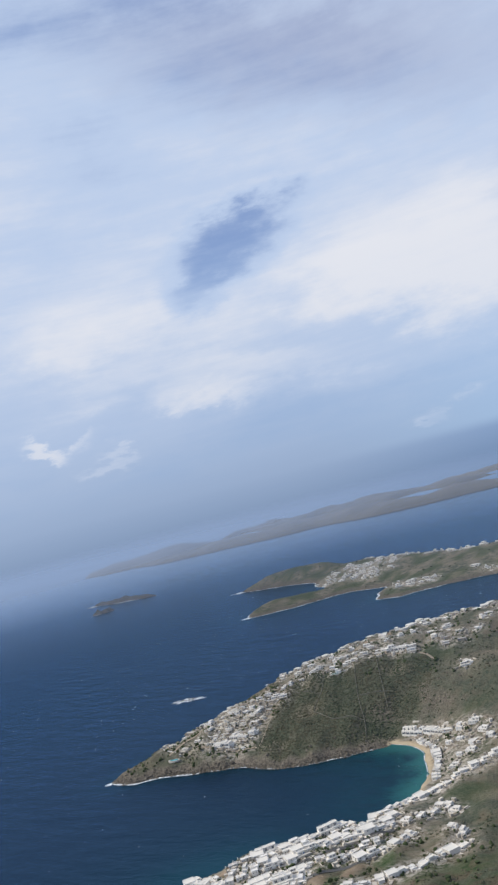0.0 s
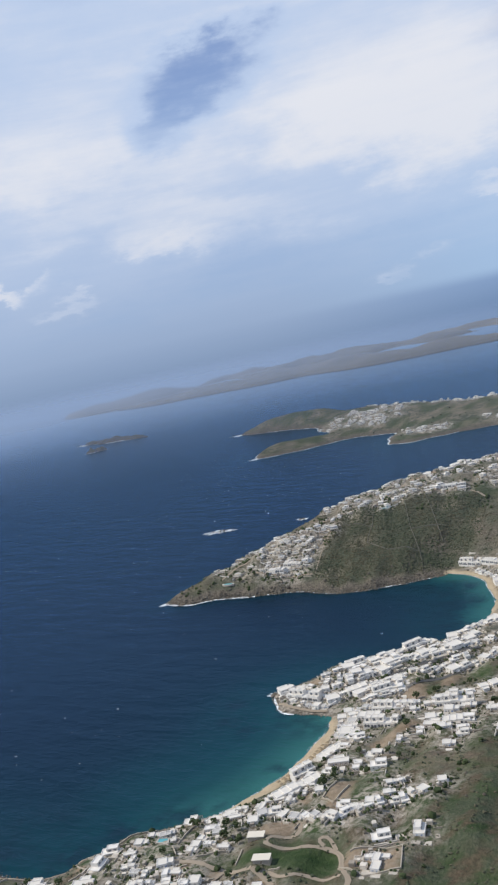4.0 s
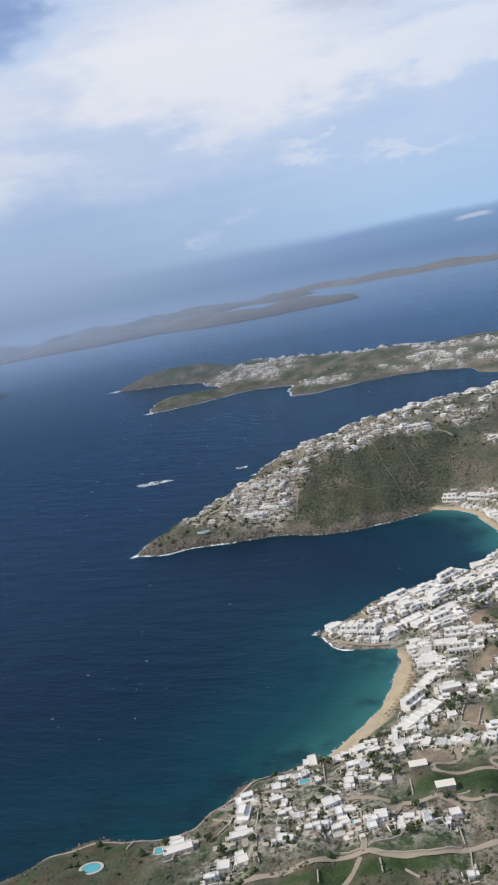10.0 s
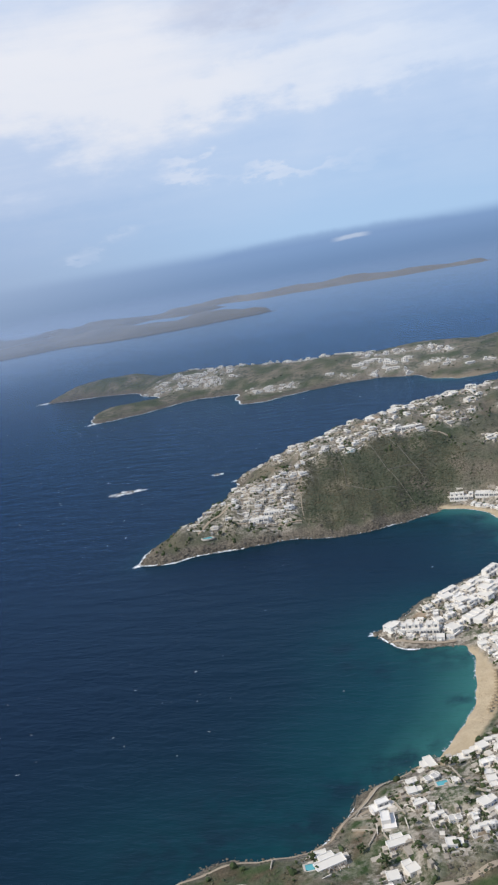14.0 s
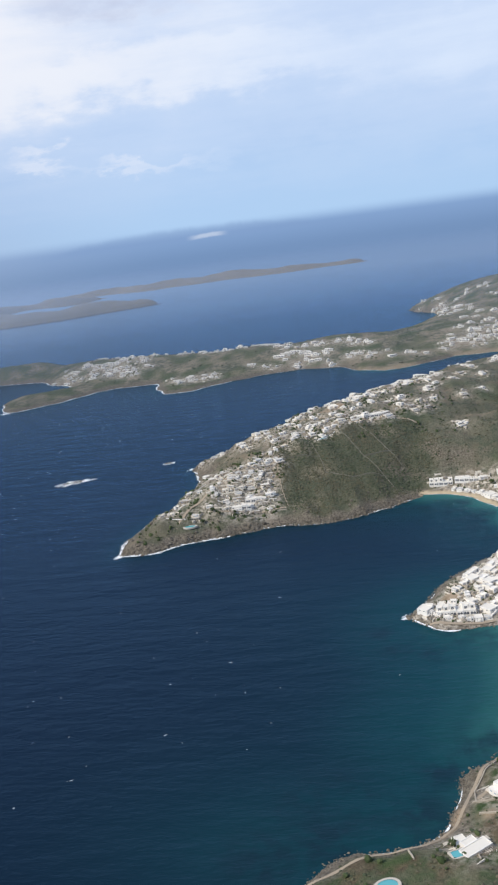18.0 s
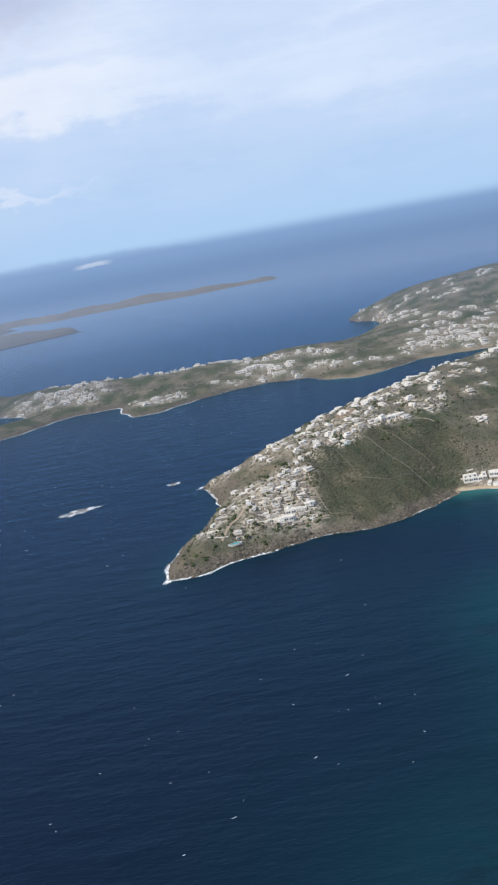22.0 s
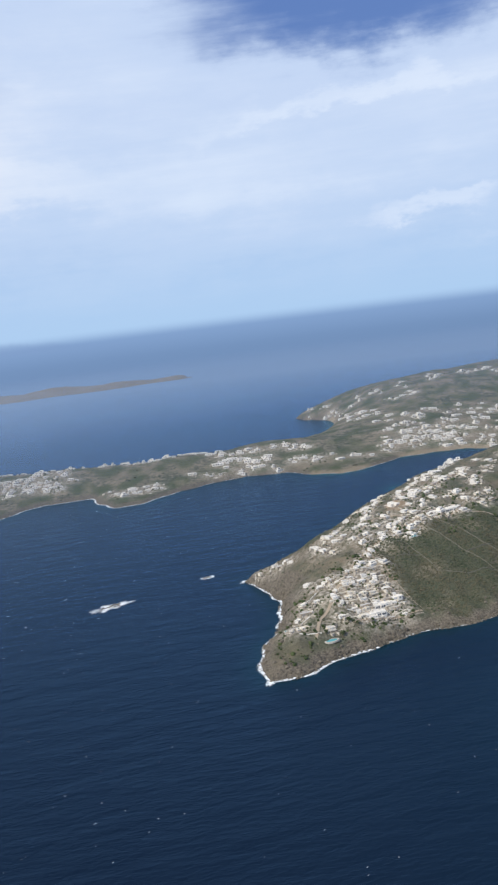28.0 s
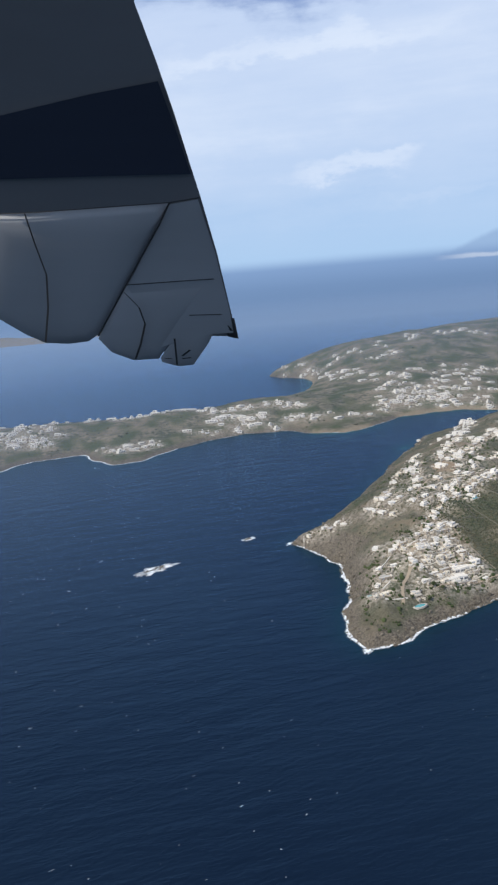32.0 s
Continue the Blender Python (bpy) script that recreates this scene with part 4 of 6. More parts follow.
def street(pts, step, size, where, group, kinds=(0, 1, 3, 4, 6, 7, 8), turn=0.0, stone=0.0, spread=1.0, skip=0.0):
    """Houses along a line, fronts to its right."""
    for (ax_, ay_), (bx, by) in zip(pts, pts[1:]):
        n = max(1, round(math.dist((ax_, ay_), (bx, by)) / step))
        a = math.degrees(math.atan2(by - ay_, bx - ax_))
        for k in range(n):
            if RND.random() < skip:
                continue
            t = (k + 0.5) / n
            x, y = ax_ + (bx - ax_) * t + RND.uniform(-spread, spread), ay_ + (by - ay_) * t + RND.uniform(-spread, spread)
            if ground_at(x, y) < 0.3 or min(shore_distance(np.array([x]), np.array([y]), q, False)[0][0] for q in LANES) < 4.2:
                continue
            sz = size * RND.uniform(0.8, 1.25)
            if RND.random() < stone:
                put_house(x, y, sz, a + turn + RND.uniform(-8, 8), RND.randrange(3), where, group, True)
            else:
                put_house(x, y, sz, a + turn + RND.uniform(-8, 8) + RND.choice((0, 0, 90)), RND.choice(kinds), where, group)


# ---- the near shore: scattered houses above the rocks ----
NEAR_A = [(-30, 338, 14), (2, 348, 11), (-11, 381, 9), (-5, 366, 10), (6, 390, 7), (10, 377, 6), (9, 332, 8), (1, 327, 5), (-1, 317, 6), (-36, 346, 5), (14, 403, 8), (27, 396, 4), (19, 366, 7), (28, 363, 7), (28, 342, 7), (43, 371, 8), (37, 361, 5), (39, 352, 7), (44, 356, 5), (44, 401, 5), (45, 394, 4), (43, 411, 8), (36, 432, 5), (40, 432, 5), (45, 437, 7), (11, 429, 11), (31, 427, 8), (24, 429, 4), (16, 373, 5), (3, 403, 5)]
NEAR_B = [(50, 364, 7), (53, 367, 6), (52, 357, 9), (68, 356, 9), (71, 362, 5), (83, 362, 7), (82, 357, 5), (93, 362, 7), (103, 362, 4), (105, 369, 4), (118, 332, 4), (47, 388, 5), (53, 396, 6), (65, 394, 6), (50, 408, 6), (50, 424, 7), (66, 432, 8), (72, 434, 7), (59, 439, 7), (61, 460, 6), (67, 447, 6), (59, 448, 6), (89, 457, 4), (87, 462, 4), (66, 421, 5), (72, 451, 5), (149, 419, 9), (158, 398, 11), (167, 427, 8)]
NEAR_A = [(x, y, s + 1) for x, y, s in NEAR_A]
NEAR_B = [(x, y, s + 1) for x, y, s in NEAR_B]
district(NEAR_A, 25, 14, "above the rocky shore", "houses above the rocky shore")
district(NEAR_B, 25, 14, "among the fields", "houses among the fields")


def shed(x, y, length, turn):
    r = new("shed")
    bm = bmesh.new()
    add_box(bm, -length / 2, -2.4, -1.5, length / 2, 2.4, 2.4)
    part("wall", bm, M_STONEWALL, r)
    bm = bmesh.new()
    add_box(bm, -length / 2 - 0.3, -2.7, 2.4, length / 2 + 0.3, 2.7, 2.6)
    part("roof", bm, M_CREAM, r)
    opening(r, DOOR_BROWN, 0, -2.4, 0, 0)
    r.matrix_basis = pose(x, y, ground_at(x, y), 0, 0, turn)
    tagged(r, "long stone shed with a pale flat slab roof", "shed", "sheds in the fields")


shed(80, 405, 9, 22), shed(98, 385, 9, 22)

# ---- the white town on the point and behind the beach ----
T_W, T_G = "in the dense seaside town", "houses of the seaside town"
street([(-3, 612), (11, 626), (31, 647), (48, 675), (59, 708), (76, 721), (84, 753)], 8.5, 8.5, T_W, T_G)
street([(-7, 592), (13, 602), (29, 615), (46, 636), (64, 661), (82, 676), (97, 698)], 8.5, 9, T_W, T_G)
street([(-28, 596), (-14, 584), (2, 580), (20, 582)], 7, 7, T_W, T_G, spread=1.0)
street([(-16, 600), (-2, 598), (12, 592), (24, 590)], 7.5, 7, T_W, T_G)
street([(60, 650), (78, 690), (92, 715)], 9, 7, T_W, T_G, spread=2)
street([(18, 588), (28, 600)], 8, 8.5, T_W, T_G)
street([(-24, 594), (-22, 600)], 8, 6, T_W, T_G)
street([(39, 570), (48, 552), (56, 535)], 7, 6.5, "behind the sandy beach", T_G, spread=0.6)
street([(20, 622), (40, 655), (60, 690)], 9, 8, T_W, T_G, skip=0.15)
street([(36, 595), (46, 609), (57, 626), (70, 638)], 8, 8, T_W, T_G)
street([(45, 588), (62, 601), (80, 610)], 8, 8, T_W, T_G)
street([(74, 631), (87, 656), (100, 671)], 9, 8.5, T_W, T_G)
street([(40, 580), (52, 564), (58, 545), (62, 530)], 8.5, 8.5, "behind the sandy beach", T_G)
street([(3, 606), (20, 612), (38, 632), (55, 655), (72, 682), (90, 705)], 7.5, 7.5, T_W, T_G, spread=1.5)
street([(22, 640), (40, 664), (52, 690)], 7.5, 7.5, T_W, T_G, spread=1.5)
street([(40, 600), (52, 616), (64, 632)], 7.5, 7, T_W, T_G, spread=1.5)
street([(48, 575), (60, 578), (78, 590)], 8, 7.5, T_W, T_G, spread=1.5)
street([(58, 556), (66, 540), (70, 528)], 8, 7.5, T_W, T_G, spread=1.5)
street([(95, 640), (110, 660), (118, 690)], 9, 8, T_W, T_G, spread=2)
TOWN_BACK = [(77, 528, 8), (70, 517, 8), (82, 492, 13), (80, 481, 7), (95, 492, 10), (101, 504, 10), (112, 489, 10), (107, 527, 7), (108, 583, 9), (114, 597, 9), (122, 605, 8), (114, 564, 11), (124, 572, 10), (131, 543, 9)]
TOWN_EAST = [(133, 580, 10), (142, 524, 8), (146, 537, 8), (155, 575, 14), (124, 588, 9), (139, 560, 11), (141, 548, 8), (97, 572, 7), (104, 580, 7), (202, 582, 9),
             (173, 563, 8), (168, 552, 11), (70, 477, 6), (71, 467, 6), (71, 458, 6), (79, 465, 5), (74, 447, 6), (79, 456, 5)]
district(TOWN_BACK, 20, 12, T_W, T_G, (0, 1, 3, 8)), district(TOWN_EAST, 20, 12, "behind the seaside town", T_G, (0, 1, 3, 8))
BEHIND = [q for q in [(119, 553, 13), (112, 569, 13), (115, 580, 11), (115, 541, 9), (110, 524, 7), (109, 491, 13), (100, 489, 10), (92, 494, 10), (90, 581, 11), (85, 576, 10), (129, 471, 6), (114, 442, 8), (123, 441, 8), (129, 448, 8), (134, 459, 7), (147, 417, 9), (152, 401, 6), (135, 362, 5)] if min(math.dist(q[:2], s[:2]) for s in SITES) > 6.5]
district(BEHIND, 25, 12, "behind the seaside town", T_G, (0, 1, 3, 8))
street([(76, 433), (99, 431), (118, 428)], 8.5, 8, "beside the fields", "row of houses beside the fields")
street([(118, 430), (126, 442), (137, 450), (147, 458), (153, 468)], 7.5, 6.5, "beside the fields", "row of houses beside the fields")
district([(133, 474, 6), (158, 477, 5)], 30, 10, "beside the fields", "row of houses beside the fields")


def arch_mesh(width, height):
    """A dark round-headed opening in a white surround."""
    bm = bmesh.new()
    rim = [(-width / 2, 0), (width / 2, 0)] + [(width / 2 * math.cos(a), height - width / 2 + width / 2 * math.sin(a)) for a in [math.pi * k / 6 for k in range(7)]]
    for grow, y0, y1, mi in ((0.14, -0.05, 0.05, 0), (0.0, -0.09, -0.02, 1)):
        pts_ = [(x * (1 + 2 * grow / width), z * (1 + grow / height)) for x, z in rim]
        a, b_ = [bm.verts.new((x, y0, z)) for x, z in pts_], [bm.verts.new((x, y1, z)) for x, z in pts_]
        bm.faces.new(a).material_index = mi
        for i in range(len(a)):
            bm.faces.new((a[i], b_[i], b_[(i + 1) % len(a)], a[(i + 1) % len(a)])).material_index = mi
    me = bpy.data.meshes.new("arch")
    bm.to_mesh(me)
    bm.free()
    me.materials.append(M_WHITE), me.materials.append(M_GLASS)
    return me


ARCH = arch_mesh(1.7, 2.1)


def terrace_row(x, y, length, turn, floors, where, depth=7.5):
    """A row of joined units under flat roofs, arched porches below and a set-back floor above."""
    r = new("terrace_row")
    n = max(2, round(length / 5))
    u = length / n
    for k in range(n):
        x0 = -length / 2 + k * u
        h = 2.7 + 0.25 * ((k * 7) % 3)
        block(r, x0, -depth / 2 - 0.4 * (k % 2), x0 + u, depth / 2, h, M_WHITE, M_ROOF, -2.5, 0.4)
        opening(r, ARCH, x0 + u * 0.33, -depth / 2 - 0.4 * (k % 2), 0.0, 0)
        opening(r, ARCH, x0 + u * 0.74, -depth / 2 - 0.4 * (k % 2), 0.0, 0)
        if floors > 1 and k % 4 != 3:
            block(r, x0 + 0.2, -0.8, x0 + u - 0.2, depth / 2 - 0.1, h + 2.5, M_WHITE, M_ROOF, h - 0.1, 0.35)
            opening(r, OPENING, x0 + u * 0.5, -0.8, h + 0.2, 0)
    z = ground_at(x, y)
    r.matrix_basis = pose(x, y, z, 0, 0, turn)
    SITES.append((x, y, length))
    tagged(r, "white terraced row with arched porches " + where, "terraced houses", "terraced rows")


for row in ((-4, 589, 28, 0, 2, T_W), (78, 577, 30, 10, 2, T_W), (82, 551, 24, 12, 2, T_W), (66, 563, 16, 12, 1, T_W), (60, 606, 24, 42, 2, T_W), (122, 583, 26, 20, 2, "behind the seaside town"), (34, 604, 16, 50, 1, T_W),
            (133, 558, 18, 20, 1, "behind the seaside town"), (66, 455, 16, 62, 1, "behind the sandy beach"), (73, 470, 16, 62, 1, "behind the sandy beach"), (22, 881, 24, -6, 2, "behind the far beach"), (48, 876, 24, -14, 1, "behind the far beach"),
            (64, 512, 20, 72, 1, "behind the sandy beach"), (60, 483, 15, 62, 2, "behind the sandy beach"), (50, 680, 22, 55, 2, T_W), (18, 640, 22, 48, 2, T_W), (-170, 846, 22, 6, 1, "on the rocky headland"), (-184, 833, 20, 6, 1, "on the rocky headland"), (-43, 994, 30, 10, 1, "on the green ridge")):
    terrace_row(*row)
# ---- the village round the far beach ----
VILLAGE = [(65, 870, 11), (81, 866, 10), (96, 866, 10), (75, 850, 9), (88, 848, 9), (105, 838, 10), (97, 823, 8),
           (107, 825, 9), (98, 806, 8), (120, 734, 14), (133, 726, 9), (112, 711, 9), (118, 722, 8), (104, 701, 8), (158, 687, 8), (149, 689, 7), (110, 852, 9), (120, 845, 9)]
district(VILLAGE, 5, 12, "behind the far beach", "houses behind the far beach", (0, 1, 2, 3, 8))
street([(84, 742), (92, 757), (101, 772), (112, 788), (124, 800), (140, 815)], 9, 9, "along the bay", "houses along the bay")
street([(167, 673), (158, 655), (148, 632), (136, 613), (114, 597)], 8.5, 8, "along the back lane", "houses along the back lane")
street([(30, 871), (50, 858), (68, 836), (80, 808), (88, 784)], 8, 7.5, "behind the far beach", "houses behind the far beach", spread=1.0)
street([(125, 870), (170, 880), (220, 900)], 11, 10, "behind the far beach", "houses behind the far beach", skip=0.2)
# ---- the headland ----
H_G = "houses on the headland"
TERRACES = [(-206, 891, 8), (-196, 877, 9), (-181, 879, 9), (-166, 882, 9), (-219, 888, 9), (-215, 855, 8), (-201, 856, 9), (-186, 860, 9), (-175, 863, 8), (-161, 865, 9), (-201, 842, 8),
            (-189, 845, 9), (-177, 847, 10), (-165, 847, 10), (-155, 851, 11), (-216, 829, 7), (-198, 829, 7), (-186, 831, 10), (-174, 838, 9), (-245, 850, 10), (-256, 828, 9), (-230, 821, 8), (-230, 863, 7), (-265, 826, 5)]
district(TERRACES, 8, 8, "on the rocky headland", H_G, (0, 2, 3, 8), 0.5)
UPPER = [(-157, 925, 8), (-151, 932, 7), (-170, 909, 8), (-159, 908, 9), (-147, 907, 9), (-176, 901, 8), (-195, 995, 9), (-192, 972, 9), (-184, 962, 7), (-236, 1026, 7), (-225, 1015, 8), (-176, 1001, 9),
         (-167, 1006, 8), (-159, 965, 7), (-153, 952, 8), (-144, 968, 9), (-130, 963, 9), (-125, 986, 9), (-113, 977, 9), (-93, 990, 9), (-112, 1070, 10), (-126, 1017, 9), (-108, 1007, 9)]
district(UPPER, 30, 14, "on the headland ridge", H_G, (0, 1, 3, 6, 7), 0.15)
RIDGE = [(-90, 1091, 13), (-83, 1045, 15), (-85, 1004, 8), (-109, 963, 10), (-93, 967, 10), (-83, 970, 9), (-98, 953, 9), (-59, 990, 12), (-48, 992, 11), (-40, 998, 11), (-25, 999, 12), (80, 1425, 12), (31, 1261, 11),
         (5, 1161, 11), (14, 1144, 10), (-41, 1097, 10), (-26, 1087, 10), (-38, 1035, 9), (-18, 1041, 10), (-2, 1050, 10), (-5, 1022, 9), (37, 1084, 10), (57, 1169, 10), (98, 1209, 10), (103, 1178, 10), (11, 1012, 9), (27, 1021, 9)]
district(RIDGE, 30, 14, "on the green ridge", H_G, (0, 1, 2, 3, 8), 0.12)
RIDGE_B = [(-68, 1053, 10), (-52, 1064, 9), (-34, 1064, 9), (-9, 1098, 9), (9, 1021, 8), (18, 1037, 8), (33, 1076, 9), (46, 1103, 9), (39, 1122, 9), (57, 958, 12), (37, 1048, 8), (70, 1120, 10), (85, 1145, 10), (110, 1130, 9), (75, 1060, 9), (100, 1080, 9)]
district(RIDGE_B, 30, 14, "on the green ridge", H_G, (0, 1, 2, 3, 8), 0.15)
NORTH_SIDE = [(-252, 1032, 7), (-234, 1013, 9), (-222, 1004, 7), (-196, 978, 8), (-180, 1008, 8), (-160, 1030, 9), (-140, 1050, 9), (-118, 1085, 9), (-100, 1105, 10), (-80, 1125, 10), (-60, 1160, 10), (-40, 1190, 10),
              (-228, 907, 8), (-213, 892, 8), (-242, 869, 7), (-253, 848, 8), (-76, 980, 10), (-21, 991, 10)]
district(NORTH_SIDE, 40, 14, "on the headland shore", H_G, (0, 2, 3, 6, 7), 0.35)
for y0, y1 in ((826, 833), (837, 842), (849, 855), (861, 867), (871, 876), (884, 889), (896, 901)):
    street([(-214, y0), (-152, y1)], 10, 6.5, "on the rocky headland", H_G, (0, 3, 6, 7), spread=2.5, stone=0.4, skip=0.3)
street([(-176, 985), (-140, 990), (-118, 1030), (-104, 1080)], 12, 7, "on the headland ridge", H_G, spread=5, stone=0.35)
street([(-150, 940), (-120, 955), (-100, 985), (-60, 1010)], 10, 7.5, "on the headland ridge", H_G, spread=5, stone=0.25)
street([(-70, 1020), (-40, 1070), (10, 1120), (50, 1150)], 11, 8, "on the green ridge", H_G, spread=8, stone=0.2)
street([(-70, 1075), (-50, 1110), (-20, 1150), (20, 1200)], 12, 8, "on the green ridge", H_G, spread=7, stone=0.2)
# ---- the far peninsula ----
F_W, F_G = "on the far peninsula", "houses on the far peninsula"


def far_street(pts, step, size, spread=15.0):
    """Flat-roofed houses of one or two cubes along a line, as boxes with dark openings."""
    for a, b_ in zip(pts, pts[1:]):
        n = max(1, round(math.dist(a, b_) / step))
        for k in range(n):
            t = (k + RND.random()) / n
            x, y = a[0] + (b_[0] - a[0]) * t + RND.uniform(-spread, spread), a[1] + (b_[1] - a[1]) * t + RND.uniform(-spread, spread)
            z = ground_at(x, y)
            if z < 1.5:
                continue
            s, turn, h = size / 13 * RND.choice((0.55, 0.75, 0.9, 1.1, 1.5)) * RND.uniform(0.8, 1.2), radians(RND.uniform(-25, 25)), RND.choice((2.4, 2.7, 3.2))
            boxes = [(-6, -4, -2.5, 3, 4, h, 0), (3, -3, -2.5, 8, 3.5, h * 0.8, 0), (-5.6, -3.6, h, 2.6, 3.6, h + 0.03, 2)]
            if RND.random() < 0.22:
                boxes.append((-3, -1, h, 3, 4, h + 3.0, 0))
                boxes.append((-1.5, -1.08, h + 0.6, 1.0, -1.0, h + 2.3, 1))
            for wx in (-4.6, -1.6, 0.9):
                boxes.append((wx, -4.08, 0.8, wx + 1.4, -4.0, 2.4, 1))
            boxes.append((4.6, -3.08, 0.3, 6.2, -3.0, 2.2, 1))
            FAR_BOXES.append((x, y, z, s, turn, boxes))


def box_stuff(name, items, mats, label, category):
    V, F, I = [], [], []
    for x, y, z, s, turn, boxes in items:
        c, sn = math.cos(turn) * s, math.sin(turn) * s
        for x0, y0, z0, x1, y1, z1, mi in boxes:
            k = len(V)
            V += [(x + px * c - py * sn, y + px * sn + py * c, z + pz) for pz in (z0, z1) for py in (y0, y1) for px in (x0, x1)]
            F += [(k, k + 2, k + 3, k + 1), (k + 4, k + 5, k + 7, k + 6), (k, k + 1, k + 5, k + 4), (k + 2, k + 6, k + 7, k + 3), (k, k + 4, k + 6, k + 2), (k + 1, k + 3, k + 7, k + 5)]
            I += [mi] * 6
    me = bpy.data.meshes.new(name)
    me.from_pydata(V, [], F)
    for m in mats:
        me.materials.append(m)
    me.polygons.foreach_set("material_index", I)
    return tagged(new(name, me), label, category, kind="stuff")


FAR_BOXES = []
M_YARD = leaf_material("yard_plaster", (0.17, 0.14, 0.105, 1), (0.72, 0.66, 0.57, 1))


def yards(name, sites, turns, count, grow, label):
    """Low walls, terraces, steps and lean-tos crowded round the houses."""
    items = []
    for (x, y, s), turn in zip(sites, turns):
        s = min(s, 11)
        for _ in range(count):
            a, q = RND.uniform(0, 6.283), RND.uniform(0.5, 1.15) * s * grow
            px, py = x + q * math.cos(a), y + q * math.sin(a)
            z = ground_at(px, py)
            if z < 2.2:
                continue
            k, u = RND.random(), grow * s / 9
            if k < 0.5:
                bx_ = (-RND.uniform(1.5, 4) * u, -0.2, -1.5, RND.uniform(1.5, 4) * u, 0.2, RND.uniform(0.5, 1.3), 0)
            elif k < 0.82:
                bx_ = (-RND.uniform(1, 3) * u, -RND.uniform(0.8, 2) * u, -1.5, RND.uniform(1, 3) * u, RND.uniform(0.8, 2) * u, RND.uniform(0.1, 0.6), 0)
            else:
                bx_ = (-RND.uniform(0.8, 1.8) * u, -RND.uniform(0.8, 1.4) * u, -1.5, RND.uniform(0.8, 1.8) * u, RND.uniform(0.8, 1.4) * u, RND.uniform(1.6, 2.4), 0)
            items.append((px, py, z, 1.0, radians(turn + RND.choice((0, 90)) + RND.uniform(-6, 6)), [bx_]))
    box_stuff(name, items, [M_YARD], label, "yard walls")


yards("yard_walls", SITES, TURNS + [20.0] * (len(SITES) - len(TURNS)), 8, 1.0, "low pale yard walls, terraces and lean-tos between the houses")
far_street([(20, 1200), (60, 1260), (110, 1330), (150, 1400)], 14, 11, 12)
far_street([(120, 1180), (170, 1240), (240, 1300), (300, 1380)], 16, 11, 16)
far_street([(150, 1120), (240, 1180), (330, 1260)], 18, 11, 20)
for line_, step_, size_ in (([(-596, 1835), (-541, 1795), (-498, 1740)], 13, 11), ([(-583, 1772), (-530, 1742), (-493, 1752)], 12, 12), ([(-396, 1668), (-355, 1663), (-304, 1657)], 9, 10),
                            ([(-390, 1640), (-346, 1646)], 8, 10), ([(-640, 1940), (-532, 1925), (-443, 1860), (-346, 1850), (-258, 1840), (-167, 1850)], 19, 12),
                            ([(-235, 1700), (-158, 1703), (-87, 1680)], 15, 12), ([(-192, 1754), (-129, 1733), (-86, 1728)], 9, 14), ([(-200, 1800), (-117, 1786), (-53, 1765), (7, 1735)], 12, 12),
                            ([(-67, 1709), (-12, 1672), (52, 1660), (86, 1660)], 14, 11), ([(129, 1684), (201, 1690), (267, 1680), (340, 1625)], 9, 12), ([(140, 1715), (230, 1712), (330, 1690)], 10, 12),
                            ([(180, 1749), (246, 1735), (324, 1722), (380, 1710)], 10, 12), ([(180, 1800), (280, 1790), (380, 1780)], 14, 12), ([(170, 2380), (180, 2134), (210, 2010), (292, 1903)], 14, 13),
                            ([(215, 2291), (278, 2196), (380, 2181), (516, 2209)], 26, 13), ([(306, 2111), (364, 2105)], 12, 12), ([(540, 2193), (619, 2162)], 12, 14), ([(300, 1950), (420, 1900), (520, 1850)], 15, 12),
                            ([(-670, 1855), (-568, 1846), (-465, 1825)], 10, 12), ([(-632, 1791), (-546, 1779), (-475, 1763)], 11, 12), ([(-690, 1830), (-640, 1800)], 12, 12)):
    far_street(line_, step_ * 0.72, size_ * 0.86, 34 if line_[0][0] > 100 else 18)
yards("far_yards", [(q[0], q[1], 11) for q in FAR_BOXES], [math.degrees(q[4]) for q in FAR_BOXES], 2, 1.1, "pale yard walls and terraces on the far peninsula")
box_stuff("far_houses", FAR_BOXES, [M_WHITE, M_GLASS, M_ROOF], "many small white flat-roofed houses scattered over the far peninsula", "houses")


def built_up(ob, sites, reach):
    """Pale paving, walls and bare yards round the houses."""
    me = ob.data
    co_ = np.empty(len(me.vertices) * 3)
    me.vertices.foreach_get("co", co_)
    co_ = co_.reshape(-1, 3)
    v = np.zeros(len(co_))
    for x, y, s in sites:
        k = (np.abs(co_[:, 0] - x) < reach * 3) & (np.abs(co_[:, 1] - y) < reach * 3)
        v[k] += np.exp(-((co_[k, 0] - x) ** 2 + (co_[k, 1] - y) ** 2) / reach ** 2)
    me.attributes.new("built", "FLOAT", "POINT").data.foreach_set("value", np.clip(v, 0, 1))


built_up(land, SITES + [(q[0], q[1], 9) for q in FAR_BOXES if q[1] < 1540], 11.5)
built_up(farland, [(q[0], q[1], 9) for q in FAR_BOXES], 13)

for src in KINDS + STONE_KINDS:
    if src not in USED:
        for o in (*src.children_recursive, src):
            bpy.data.objects.remove(o)

# ---- roads, walls, pools ----


